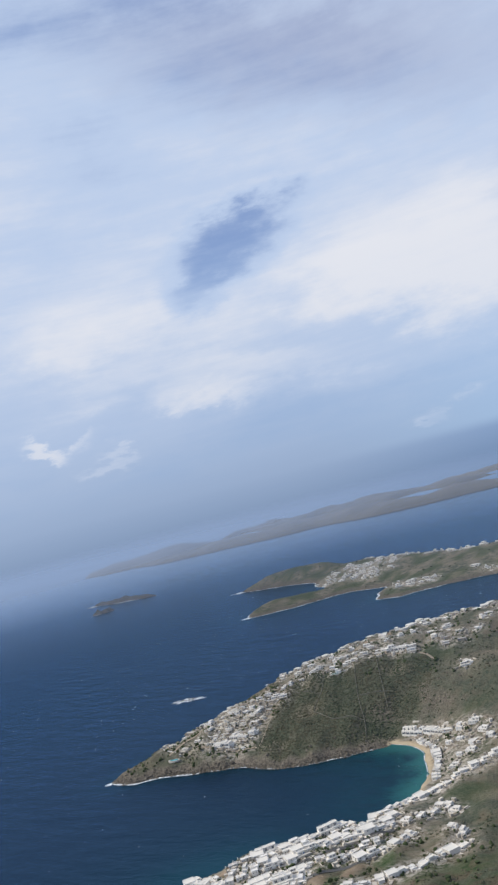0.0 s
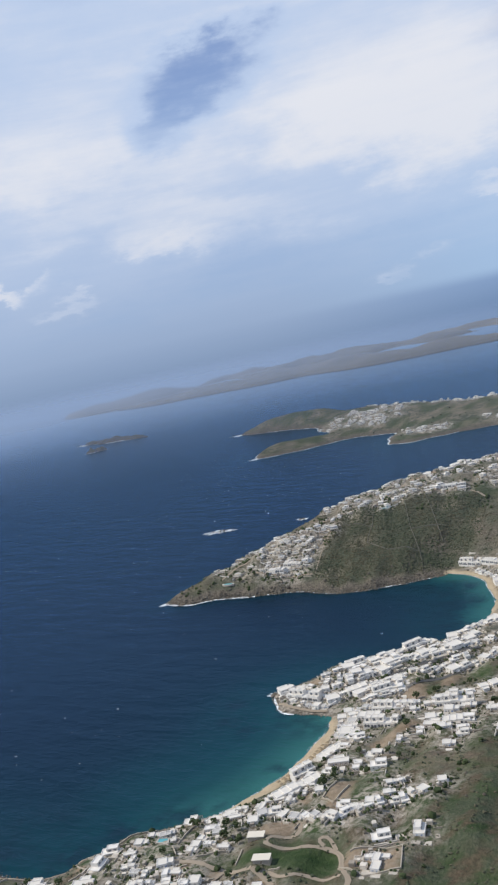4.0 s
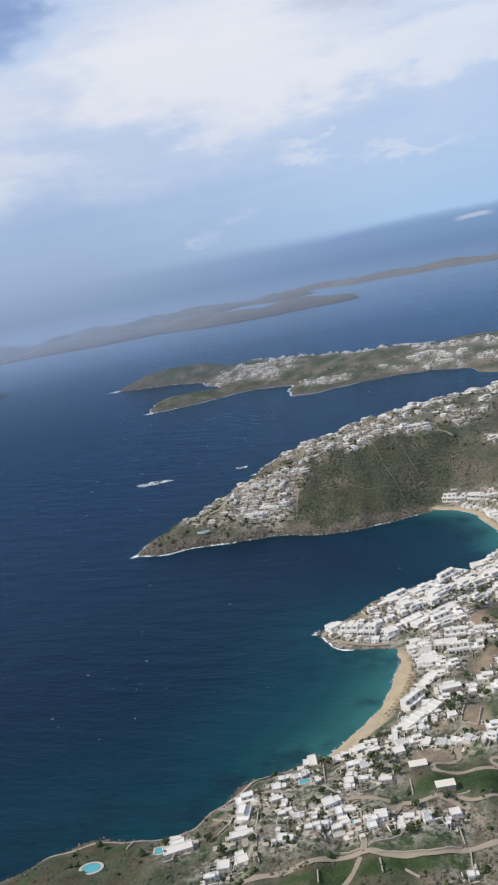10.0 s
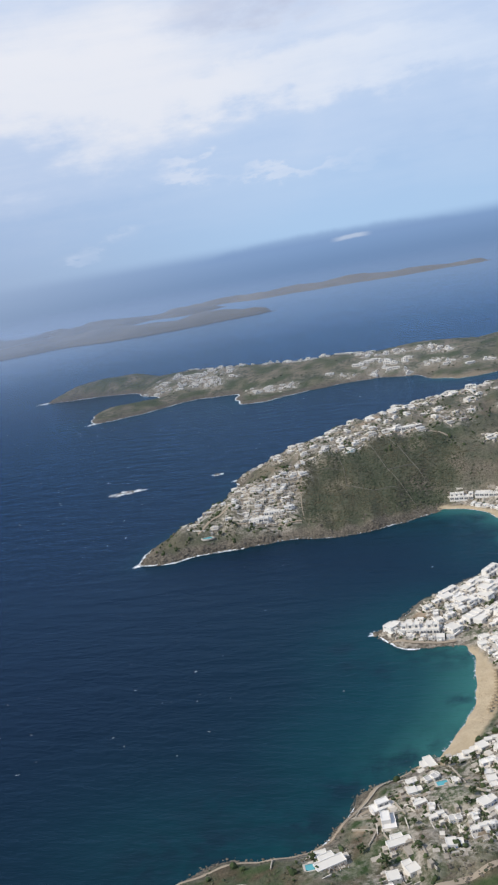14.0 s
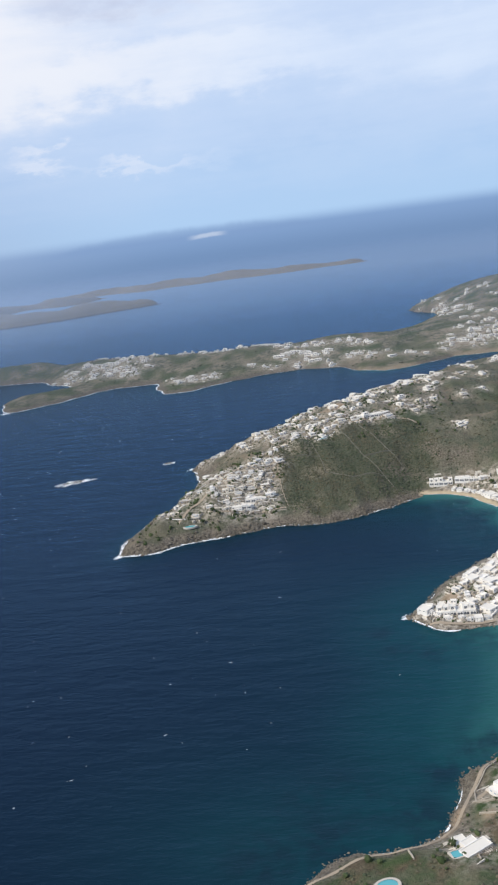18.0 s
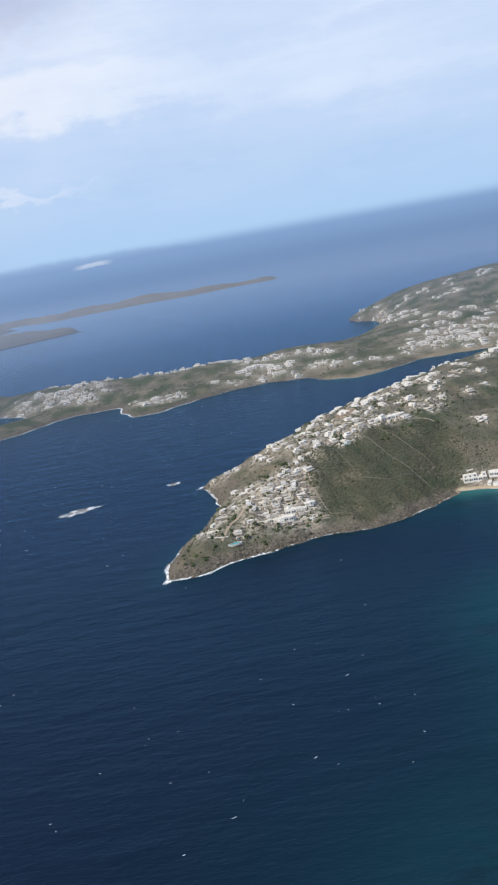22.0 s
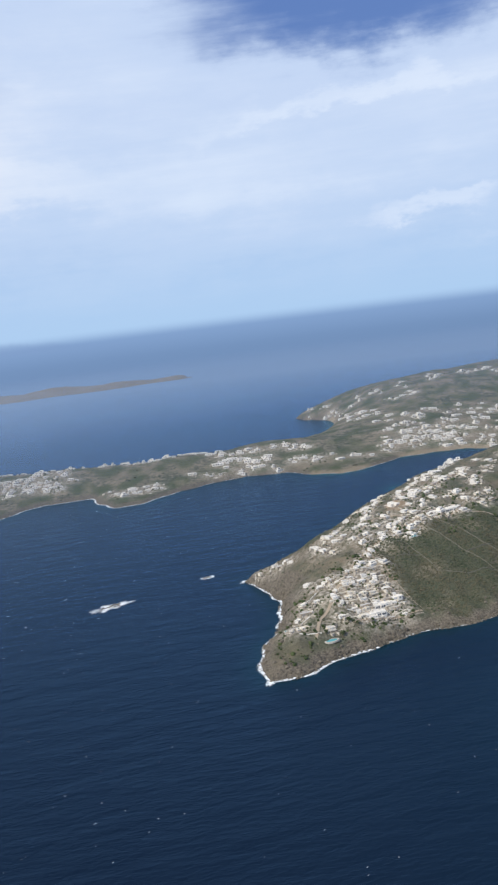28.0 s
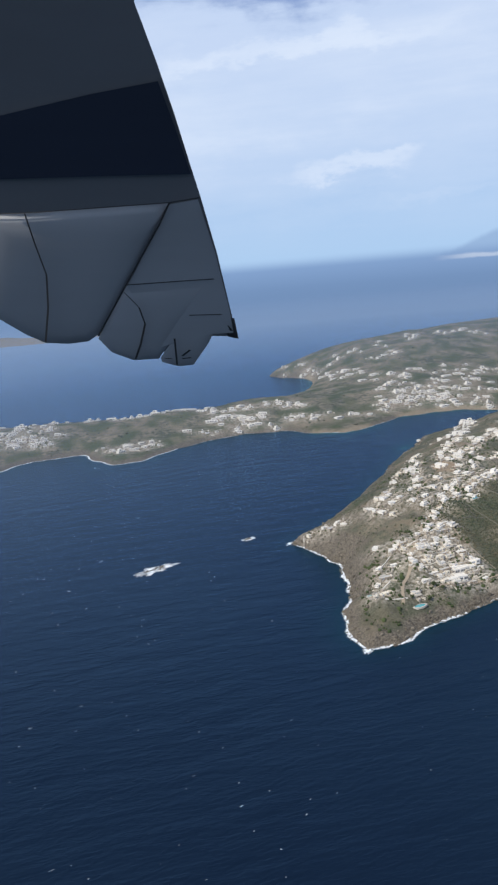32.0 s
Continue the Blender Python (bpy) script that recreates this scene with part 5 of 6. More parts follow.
def ribbon(name, pts, width, mat, label, category, lift=0.18, thick=0.0, step=3.0, wobble=0.0):
    """A strip that follows the ground along a line; with thick, a wall of that height."""
    dense = []
    for a, b_ in zip(pts, pts[1:]):
        n = max(1, int(math.dist(a, b_) / step))
        dense += [(a[0] + (b_[0] - a[0]) * k / n, a[1] + (b_[1] - a[1]) * k / n) for k in range(n)]
    dense.append(pts[-1])
    for _ in range(2 if not thick else 0):
        dense = [dense[0]] + [tuple((dense[i - 1][q] + 2 * dense[i][q] + dense[i + 1][q]) / 4 for q in (0, 1)) for i in range(1, len(dense) - 1)] + [dense[-1]]
    V, F = [], []
    for i, (x, y) in enumerate(dense):
        a, b_ = dense[max(i - 1, 0)], dense[min(i + 1, len(dense) - 1)]
        l = math.dist(a, b_) or 1
        nx_, ny_ = -(b_[1] - a[1]) / l, (b_[0] - a[0]) / l
        w_ = width * (1 + wobble * math.sin(i * 1.7))
        if thick:
            z = ground_at(x, y)
            h = thick * (1 + 0.15 * math.sin(i * 2.3))
            V += [(x + nx_ * s * w_ / 2, y + ny_ * s * w_ / 2, z + dz) for s, dz in ((-1, -0.6), (-0.8, h), (0.8, h), (1, -0.6))]
        else:
            zs = [ground_at(x + nx_ * s * w_ / 2, y + ny_ * s * w_ / 2) for s in (-1, 0, 1)]
            zm = max(zs)
            V += [(x + nx_ * s * w_ / 2, y + ny_ * s * w_ / 2, zm * 0.5 + z_ * 0.5 + lift) for s, z_ in zip((-1, -0.5, 0.5, 1), (zs[0], zs[1], zs[1], zs[2]))]
    for i in range(len(dense) - 1):
        for k in range(3):
            F.append((4 * i + k, 4 * i + 4 + k, 4 * i + 5 + k, 4 * i + 1 + k))
    if thick:
        F += [(0, 1, 2, 3), (4 * len(dense) - 1, 4 * len(dense) - 2, 4 * len(dense) - 3, 4 * len(dense) - 4)]
    me = bpy.data.meshes.new(name)
    me.from_pydata(V, [], F)
    me.materials.append(mat)
    return tagged(new(name, me), label, category, kind="structure")


ROADS = [([(-12, 302), (10, 313), (33, 322), (46, 330), (55, 337), (68, 339), (81, 337), (95, 339), (108, 344), (127, 352), (150, 362), (175, 372)], 4.2),
         ([(68, 339), (66, 348)], 3.5), ([(67, 336), (66, 327), (65, 321), (58, 308)], 3.0), ([(43, 375), (54, 378), (65, 377), (78, 378), (90, 376), (95, 379)], 3.6), ([(77, 377), (75, 369), (76, 360)], 3.4),
         ([(95, 379), (103, 377), (111, 373)], 3.4), ([(89, 430), (96, 425), (101, 415), (97, 412), (87, 408), (89, 399), (95, 398), (106, 403), (120, 408), (128, 408), (134, 403), (142, 389), (151, 383), (150, 373), (153, 364)], 3.4),
         ([(128, 408), (119, 416), (114, 412), (116, 410), (120, 409)], 2.6), ([(104, 380), (116, 377), (123, 383), (144, 385)], 2.8), ([(11, 383), (15, 392), (26, 394), (34, 400)], 2.8), ([(-23, 379), (-13, 388), (-2, 388), (11, 384)], 2.6),
         ([(-128, 318), (-103, 331), (-89, 339), (-75, 346), (-63, 347), (-51, 351), (-37, 363), (-30, 375), (-25, 388), (-20, 397), (-14, 409), (-6, 418), (2, 427)], 2.3),
         ([(-16, 992), (-60, 982), (-84, 976), (-114, 965), (-149, 940), (-170, 918), (-205, 876), (-222, 846), (-237, 832), (-247, 810)], 3.8), ([(10, 979), (-16, 992)], 3.4), ([(-90, 1000), (-118, 1010), (-130, 1000), (-150, 975)], 3.0),
         ([(-138, 832), (-173, 829), (-209, 821)], 3.0), ([(-205, 876), (-185, 872), (-160, 876)], 2.6), ([(-146, 944), (-148, 894), (-143, 861), (-136, 833)], 1.2)]
for pts_, wd in ROADS:
    ribbon("road" if wd > 2.4 else "path", pts_, wd * 0.8, M_ROAD, "pale dusty concrete lane" if wd > 2.4 else "narrow worn earth footpath", "road", wobble=0.12)

ribbon("quay", [(-24, 580), (-10, 575.5), (8, 575), (22, 578)], 2.6, M_ROAD, "pale paved quay along the town point", "quay", lift=0.5)
for pts_ in LANES:
    ribbon("road", pts_, 4.2, M_LANE_SHADED, "narrow worn lane through the town, darkened as if shaded", "road", wobble=0.08)

WALLS = [[(70, 341), (83, 349), (84, 352)], [(108, 360), (112, 350)], [(77, 334), (80, 327)], [(50, 325), (53, 317)], [(115, 346), (117, 337)], [(78, 394), (82, 382)], [(89, 331), (96, 328)], [(32, 389), (42, 381)], [(49, 369), (56, 374)],
         [(76, 338), (99, 341), (111, 347)], [(56, 340), (66, 341)], [(104, 381), (110, 383)], [(55, 383), (68, 392)], [(17, 430), (32, 393)], [(-13, 350), (-10, 361), (-24, 366)], [(-2, 356), (12, 345), (16, 335)], [(-12, 378), (-6, 356), (-2, 350)],
         [(139, 391), (155, 388), (171, 396), (164, 413), (152, 410)], [(139, 404), (150, 410), (158, 416)], [(119, 446), (135, 457)], [(-138, 829), (-165, 826), (-190, 818)], [(42, 356), (44, 350)], [(46, 359), (49, 353)], [(50, 361), (53, 355)], [(55, 364), (59, 358)], [(59, 367), (62, 360)], [(39, 355), (62, 368)], [(62, 360), (71, 364), (76, 371)],
         [(-15, 374), (-24, 375), (-23, 388), (-15, 402), (-5, 414)], [(-26, 376), (-17, 377)], [(-4, 384), (3, 371)], [(-60, 344), (-58, 334)], [(-30, 340), (-29, 330)],
         [(160, 330), (190, 350), (220, 340)], [(140, 318), (170, 312)], [(94, 469), (95, 450), (105, 446)], [(104, 466), (105, 447)]]
OLD_WALLS = [[(-78, 959), (-66, 936), (-54, 914), (-35, 887), (-25, 868)], [(-110, 938), (-103, 919), (-97, 889)], [(-54, 914), (-20, 925)], [(-35, 887), (-70, 880), (-97, 889)], [(-60, 978), (-40, 945), (-15, 905)], [(-103, 919), (-140, 918)]]
M_LICHEN = plain("lichened_fieldstone", (0.145, 0.138, 0.108, 1), 0.95, 1.2, 0.3)
for pts_ in OLD_WALLS:
    ribbon("stone_wall", pts_, 0.6, M_LICHEN, "grey lichened dry-stone wall through the scrub", "wall", thick=1.1, step=2.0)
for pts_ in WALLS:
    ribbon("stone_wall", pts_, 0.7, M_STONEWALL, "low pale dry-stone field wall", "wall", thick=0.9, step=2.0)


TERRACE_WALLS = [(-212, 826, -184, 829), (-180, 832, -150, 836), (-208, 838, -172, 842), (-168, 843, -148, 846), (-218, 850, -190, 853), (-186, 854, -160, 857), (-210, 862, -170, 869), (-205, 872, -165, 876),
                 (-215, 884, -176, 886), (-172, 888, -155, 890), (-180, 897, -150, 902), (-176, 914, -148, 912), (-262, 835, -244, 842), (-260, 818, -240, 816), (-240, 870, -226, 880), (-150, 960, -118, 972), (-118, 990, -90, 998), (-64, 985, -22, 994), (-60, 1000, -28, 1003), (-104, 944, -84, 962)]
for x0, y0, x1, y1 in TERRACE_WALLS:
    ribbon("terrace_wall", [(x0, y0), (x1, y1)], 0.5, M_CREAM if (x0 + y0) % 3 else M_WHITE, "pale retaining wall of a garden terrace", "wall", thick=0.9, step=3.0)


def pool(x, y, length, width, turn, round_=False):
    r = new("swimming_pool")
    n = 24 if round_ else 4
    ring = lambda k: [((length / 2 * k) * math.cos(a), (width / 2 * k) * math.sin(a)) for a in [2 * math.pi * (i + 0.5) / n for i in range(n)]]
    bm = bmesh.new()
    v = [bm.verts.new((a, b_, 0.12)) for a, b_ in ring(1.0)]
    lo = [bm.verts.new((a, b_, -1.2)) for a, b_ in ring(1.0)]
    bm.faces.new(v)
    for i in range(n):
        bm.faces.new((v[i], lo[i], lo[(i + 1) % n], v[(i + 1) % n]))
    part("water", bm, M_POOL, r)
    bm = bmesh.new()
    a_, b2, c_ = [bm.verts.new((p[0], p[1], 0.3)) for p in ring(1.0)], [bm.verts.new((p[0], p[1], 0.3)) for p in ring(1.3)], [bm.verts.new((p[0], p[1], -1.3)) for p in ring(1.34)]
    for i in range(n):
        j = (i + 1) % n
        bm.faces.new((a_[i], a_[j], b2[j], b2[i])), bm.faces.new((b2[i], b2[j], c_[j], c_[i]))
    part("surround", bm, M_PAVE, r)
    zs = [ground_at(x + q, y + s) for q in (-length / 3, 0, length / 3) for s in (-width / 3, 0, width / 3)]
    r.matrix_basis = pose(x, y, 0.6 * max(zs) + 0.4 * sum(zs) / 9 + 0.1, 0, 0, turn)
    tagged(r, "turquoise swimming pool in a pale paved surround", "swimming pool", "swimming pools")


for row in ((-234, 805, 11, 5.5, 12, True), (-98, 947, 11, 5, 25), (-268, 832, 6, 4, 10), (-71, 320, 10, 7, 20, True), (-38, 335, 9, 6, 20), (20, 394, 8, 5, 20), (58, 360, 6, 4, 25), (-195, 836, 7, 4, 10)):
    pool(*row)

# ---- plants ----


def ico():
    bm = bmesh.new()
    bmesh.ops.create_icosphere(bm, subdivisions=1, radius=1.0)
    v, f_ = np.array([q.co[:] for q in bm.verts]), np.array([[q.index for q in g.verts] for g in bm.faces])
    bm.free()
    return v, f_


ICO_V, ICO_F = ico()


def clumps(name, spots, mat, seed):
    """Many small ragged clumps (x, y, z, radius, height) in one mesh."""
    r = np.random.RandomState(seed)
    P = np.array(spots)
    n = len(P)
    V = ICO_V[None] * (1 + r.uniform(-0.38, 0.38, (n, len(ICO_V), 1)))
    a = r.uniform(0, 6.28, n)
    c, s = np.cos(a)[:, None], np.sin(a)[:, None]
    X, Y = V[:, :, 0] * c - V[:, :, 1] * s, V[:, :, 0] * s + V[:, :, 1] * c
    out = np.stack([X * P[:, 3:4] + P[:, 0:1], Y * P[:, 3:4] * 0.85 + P[:, 1:2], V[:, :, 2] * P[:, 4:5] + P[:, 2:3]], 2)
    F = (ICO_F[None] + (np.arange(n) * len(ICO_V))[:, None, None]).reshape(-1, 3)
    me = bpy.data.meshes.new(name)
    me.from_pydata(out.reshape(-1, 3).tolist(), [], F.tolist())
    me.materials.append(mat)
    return me


def scatter(n, x0, y0, x1, y1, size, keep, seed):
    r = np.random.RandomState(seed)
    X, Y = r.uniform(x0, x1, n), r.uniform(y0, y1, n)
    k = keep(X, Y) > r.uniform(0, 1, n)
    out = []
    for x, y in zip(X[k], Y[k]):
        z = ground_at(x, y)
        if z > 1.2:
            s = r.uniform(*size) * r.choice([0.7, 1, 1.4])
            out.append((x, y, z + s * 0.2, s, s * 0.75))
    return out


def wild(X, Y):
    d, ins = shore_distance(X, Y, COAST)
    patchy = smooth(bump_noise(X, Y, 35, 61) + 0.6 * bump_noise(X, Y, 12, 62), -0.5, 0.7)
    return ins * patchy * smooth(d, 4, 14) * (1 - area(X, Y, FIELDS, 1)) * (1 - area(X, Y, LOTS, 1)) * (1 - sand_of(X, Y, 0 * X, d)) * (1 - 0.55 * area(X, Y, BARE, 10))


spots = scatter(14000, -150, 815, 40, 990, (0.4, 0.95), lambda X, Y: area(X, Y, SCRUB, 6), 71)
spots += scatter(7000, 0, 885, 330, 1150, (0.4, 1.0), lambda X, Y: area(X, Y, SLOPE, 10) * smooth(bump_noise(X, Y, 45, 66) + 0.6 * bump_noise(X, Y, 14, 67), -0.5, 0.7), 80)
spots += scatter(10000, -300, 760, 330, 1480, (0.4, 1.05), wild, 72)
spots += scatter(6000, -275, 930, -30, 1150, (0.35, 0.9), wild, 79)
spots += scatter(16000, -130, 300, 220, 720, (0.35, 0.9), wild, 73)
tagged(new("scrub", clumps("scrub", spots, M_SCRUB, 7)), "low dark grey-green scrub bushes on stony ground", "scrub", kind="stuff")
spots = scatter(7000, -930, 1560, 560, 2400, (0.8, 2.0), lambda X, Y: 0.7 * smooth(bump_noise(X, Y, 60, 63), -0.3, 0.6), 74)
tagged(new("far_scrub", clumps("far_scrub", spots, M_SCRUB, 8)), "dark scrub patches on the far peninsula", "scrub", kind="stuff")
near_trees = scatter(700, -100, 305, 180, 480, (0.9, 1.7), lambda X, Y: wild(X, Y) * 0.75, 75) + scatter(700, 30, 480, 200, 700, (0.9, 1.7), lambda X, Y: wild(X, Y) * 0.7, 76) + scatter(1100, -290, 775, -140, 930, (0.7, 1.4), wild, 77) + scatter(900, -150, 940, 60, 1120, (0.7, 1.5), wild, 78)
rs = random.Random(21)
for x, y, s in SITES:
    for _ in range(6 if y < 480 else 2):
        a, q = rs.uniform(0, 6.283), rs.uniform(0.55, 1.2) * min(s, 11)
        z = ground_at(x + q * math.cos(a), y + q * math.sin(a))
        if z > 2.0:
            k = rs.uniform(0.5, 1.3)
            near_trees.append((x + q * math.cos(a), y + q * math.sin(a), z, k, k))
tagged(new("garden_shrubs", clumps("garden_shrubs", [(x, y, z + 0.5, s, s * 0.95) for x, y, z, s, h in near_trees], M_LEAF, 9)), "dark green garden shrubs between the houses", "shrubs", kind="stuff")


def tree_model(seed):
    r = random.Random(seed)
    t = new("tree")
    bm = bmesh.new()
    bmesh.ops.create_cone(bm, segments=8, radius1=0.22, radius2=0.1, depth=2.2, cap_ends=True, matrix=Matrix.Translation((0, 0, 0.9)))
    for k in range(4):
        a = k * 1.6 + r.uniform(-0.3, 0.3)
        bmesh.ops.create_cone(bm, segments=5, radius1=0.09, radius2=0.03, depth=1.6, cap_ends=True, matrix=Matrix.Translation((0.45 * math.cos(a), 0.45 * math.sin(a), 2.3)) @ Euler((0.6 * -math.sin(a), 0.6 * math.cos(a), 0)).to_matrix().to_4x4())
    part("trunk", bm, M_BARK, t)
    balls = []
    for k in range(46):
        a, q, h = r.uniform(0, 6.28), r.uniform(0, 1) ** 0.5 * 1.8, r.uniform(1.7, 4.0)
        q *= math.sqrt(max(0.1, 1 - ((h - 2.6) / 1.7) ** 2))
        s = r.uniform(0.28, 0.6)
        balls.append((q * math.cos(a), q * math.sin(a), h, s, s * 0.8))
    part("crown", clumps("crown", balls, M_LEAF, seed), M_LEAF, t)
    return t


TREES = [tree_model(k) for k in (1, 2, 3)]
rt = random.Random(4)
SPOTS = [(33, 372), (36, 378), (8, 362), (60, 402), (53, 413), (62, 410), (70, 400), (40, 402), (26, 418), (20, 420), (35, 422), (86, 372), (88, 351), (-16, 346), (-40, 343), (12, 340), (-3, 335),
         (84, 470), (88, 462), (92, 470), (86, 480), (90, 505), (98, 515), (104, 545), (66, 500), (110, 505), (120, 500), (90, 590), (100, 600), (118, 620), (150, 590), (-236, 815), (-222, 812), (-205, 818), (-212, 822), (-190, 822), (60, 800), (110, 815), (70, 858), (92, 856)]
for i, (x, y) in enumerate(SPOTS):
    s = rt.uniform(0.8, 1.4)
    m = pose(x, y, ground_at(x, y), 0, 0, rt.uniform(0, 360)) @ Matrix.Diagonal((s, s, s, 1))
    ob = TREES[i] if i < 3 else copy_thing(TREES[i % 3], m)
    ob.matrix_basis = m
    tagged(ob, "small dark green tree with an uneven crown", "tree", "trees between the houses")


def parasol_model():
    r = new("parasol")
    bm = bmesh.new()
    bmesh.ops.create_cone(bm, segments=6, radius1=0.06, radius2=0.05, depth=2.7, cap_ends=True, matrix=Matrix.Translation((0, 0, 1.05)))
    part("pole", bm, M_WOOD, r)
    bm = bmesh.new()
    bmesh.ops.create_cone(bm, segments=10, radius1=1.5, radius2=0.1, depth=0.8, cap_ends=True, matrix=Matrix.Translation((0, 0, 2.6)))
    part("canopy", bm, M_THATCH, r)
    return r


first = parasol_model()
for k in range(26):
    x, y = 48.5 + 2.8 * (k % 2) + rt.uniform(-0.5, 0.5), 478 + k * 2.0
    m = pose(x - max(0, 500 - y) * 0.22, y, ground_at(x - max(0, 500 - y) * 0.22, y), 0, 0, rt.uniform(0, 90))
    ob = first if k == 0 else copy_thing(first, m)
    ob.matrix_basis = m
    tagged(ob, "round thatched beach parasol on a wooden pole", "parasol", "parasols on the beach")

i_cape_, i_tip_ = MAIN.index((-268, 1046)), MAIN.index((-298, 770))
# ---- boulders along the waterline ----
M_BOULDER = leaf_material("shore_rock", (0.055, 0.048, 0.039, 1), (0.205, 0.178, 0.14, 1))


def boulders(line, n, reach, size, seed):
    r = np.random.RandomState(seed)
    P = np.array(line)
    out = []
    for _ in range(n):
        i = r.randint(len(P) - 1)
        t = r.uniform()
        a, b_ = P[i], P[i + 1]
        q = a + (b_ - a) * t + r.normal(0, reach, 2)
        z = ground_at(*q)
        s = r.uniform(*size) * r.choice([0.6, 1.0, 1.0, 1.6])
        if z > -1.5:
            out.append((q[0], q[1], max(z, -0.3) + 0.15 * s, s, s * r.uniform(0.5, 1.1)))
    return out


rocks = boulders(COAST[4 * i_cape_ - 44:4 * i_cape_ - 28], 500, 4.0, (0.5, 1.6), 8) + boulders(COAST[4 * i_cape_ - 30:4 * i_tip_ + 20], 1700, 3.0, (0.35, 1.2), 1) + boulders(COAST[4 * i_tip_ + 10:4 * (len(MAIN) - 1)], 1500, 2.6, (0.3, 1.0), 2)
nb = 4 * (len(MAIN) + len(NORTH_BEACH))
rocks += boulders(COAST[nb + 4:nb + 4 * 8], 420, 2.0, (0.25, 0.8), 3) + boulders(COAST[nb + 4 * 8:nb + 4 * 10], 90, 1.2, (0.2, 0.6), 13) + boulders(COAST[nb + 4 * 16:nb + 4 * 25], 1300, 2.4, (0.18, 0.62), 4)
rocks += boulders([(-45, 594), (-37, 594), (-30, 603)], 60, 4, (0.5, 1.4), 5) + boulders([(-440, 1033), (-425, 1040), (-414, 1045)], 46, 2.6, (0.4, 1.3), 6) + boulders([(-311, 1085), (-304, 1087)], 14, 1.5, (0.3, 0.9), 7)
tagged(new("shore_boulders", clumps("shore_boulders", rocks, M_BOULDER, 11)), "brown and grey boulders along the waterline", "boulders", kind="stuff")
crags = [(x, y, z, s * 1.2, s * 1.1) for x, y, z, s, h in scatter(900, -300, 762, 40, 1060, (0.5, 1.3), lambda X, Y: smooth(shore_distance(X, Y, COAST)[0], 30, 8), 88)]
crags += [(x, y, z, s, s * 0.8) for x, y, z, s, h in scatter(2200, -285, 930, -20, 1150, (0.3, 1.0), lambda X, Y: 0.75 * smooth(shore_distance(X, Y, COAST)[0], 60, 20), 92)]
crags += [(x, y, z, s * 1.1, s * 0.8) for x, y, z, s, h in scatter(2600, 20, 318, 155, 376, (0.3, 0.8), lambda X, Y: area(X, Y, STONY, 3), 90)]
crags += [(x, y, z, s, s * 0.7) for x, y, z, s, h in scatter(2500, -300, 762, 60, 1090, (0.3, 0.9), lambda X, Y: 0.6 * area(X, Y, BARE + TIP, 6), 91)]
crags += [(x, y, z, s, s * 0.8) for x, y, z, s, h in scatter(1500, -130, 300, 220, 560, (0.3, 0.9), lambda X, Y: wild(X, Y) * smooth(bump_noise(X, Y, 45, 19), 0.1, 0.7), 89)]
tagged(new("crags", clumps("crags", crags, M_BOULDER, 12)), "scattered brown rock outcrops in the scrub", "rocks", kind="stuff")

# ---- surf and whitecaps ----


def foam_material():
    m, n = material("foam")
    p = n.add("ShaderNodeNewGeometry").outputs["Position"]
    v = n.math("ADD", n.math("MULTIPLY", n.noise(0.5, 5, 0.7, p), 0.7), n.math("MULTIPLY", n.noise(0.12, 3, 0.5, p), 0.3))
    white_ = n.add("ShaderNodeBsdfDiffuse", None, Color=(0.78, 0.82, 0.85, 1))
    gap = n.add("ShaderNodeBsdfTransparent")
    mx = n.add("ShaderNodeMixShader")
    n.put(mx, "0", n.ramp(n.math("ADD", v, n.math("MULTIPLY", n.math("SUBTRACT", n.attr("edge"), 0.5), 0.42)), [(0.44, 0.0), (0.6, 0.97)])), n.put(mx, "1", gap), n.put(mx, "2", white_)
    n.add("ShaderNodeOutputMaterial", None, Surface=mx)
    return m


M_FOAM = foam_material()


def surf(name, pts, strength, closed=False, label="white surf breaking along the rocky shore", side_=1, inner=-3.0, body_=0.85):
    """A ragged strip of foam on the water outside a line of shore."""
    dense = []
    loop = list(zip(pts, pts[1:] + (pts[:1] if closed else [])))
    for a, b_ in loop:
        n = max(1, int(math.dist(a, b_) / 2.0))
        dense += [(a[0] + (b_[0] - a[0]) * k / n, a[1] + (b_[1] - a[1]) * k / n) for k in range(n)]
    D = np.array(dense)
    for _ in range(14):
        D[1:-1] = (D[:-2] + 2 * D[1:-1] + D[2:]) / 4
    w1 = bump_noise(D[:, 0], D[:, 1], 34, 81) * 0.6 + bump_noise(D[:, 0], D[:, 1], 14, 82) * 0.3
    V, F = [], []
    for i in range(len(dense)):
        a, b_ = D[max(i - 5, 0)], D[min(i + 5, len(dense) - 1)]
        l = math.hypot(*(b_ - a)) or 1
        nx_, ny_ = (b_[1] - a[1]) / l * side_, -(b_[0] - a[0]) / l * side_
        wd = max(0.4, strength * (0.8 + 0.6 * w1[i]))
        x, y = D[i]
        V += [(x + nx_ * q, y + ny_ * q, 0.06) for q in (inner, wd * 0.5, wd)]
    for i in range(len(dense) - 1):
        for k in range(2):
            F.append((3 * i + k, 3 * i + 1 + k, 3 * i + 4 + k, 3 * i + 3 + k))
    me = bpy.data.meshes.new(name)
    me.from_pydata(V, [], F)
    me.attributes.new("edge", "FLOAT", "POINT").data.foreach_set("value", [body_ + 0.15, body_, 0.1] * len(dense))
    me.materials.append(M_FOAM)
    return tagged(new(name, me), label, "surf", kind="stuff")


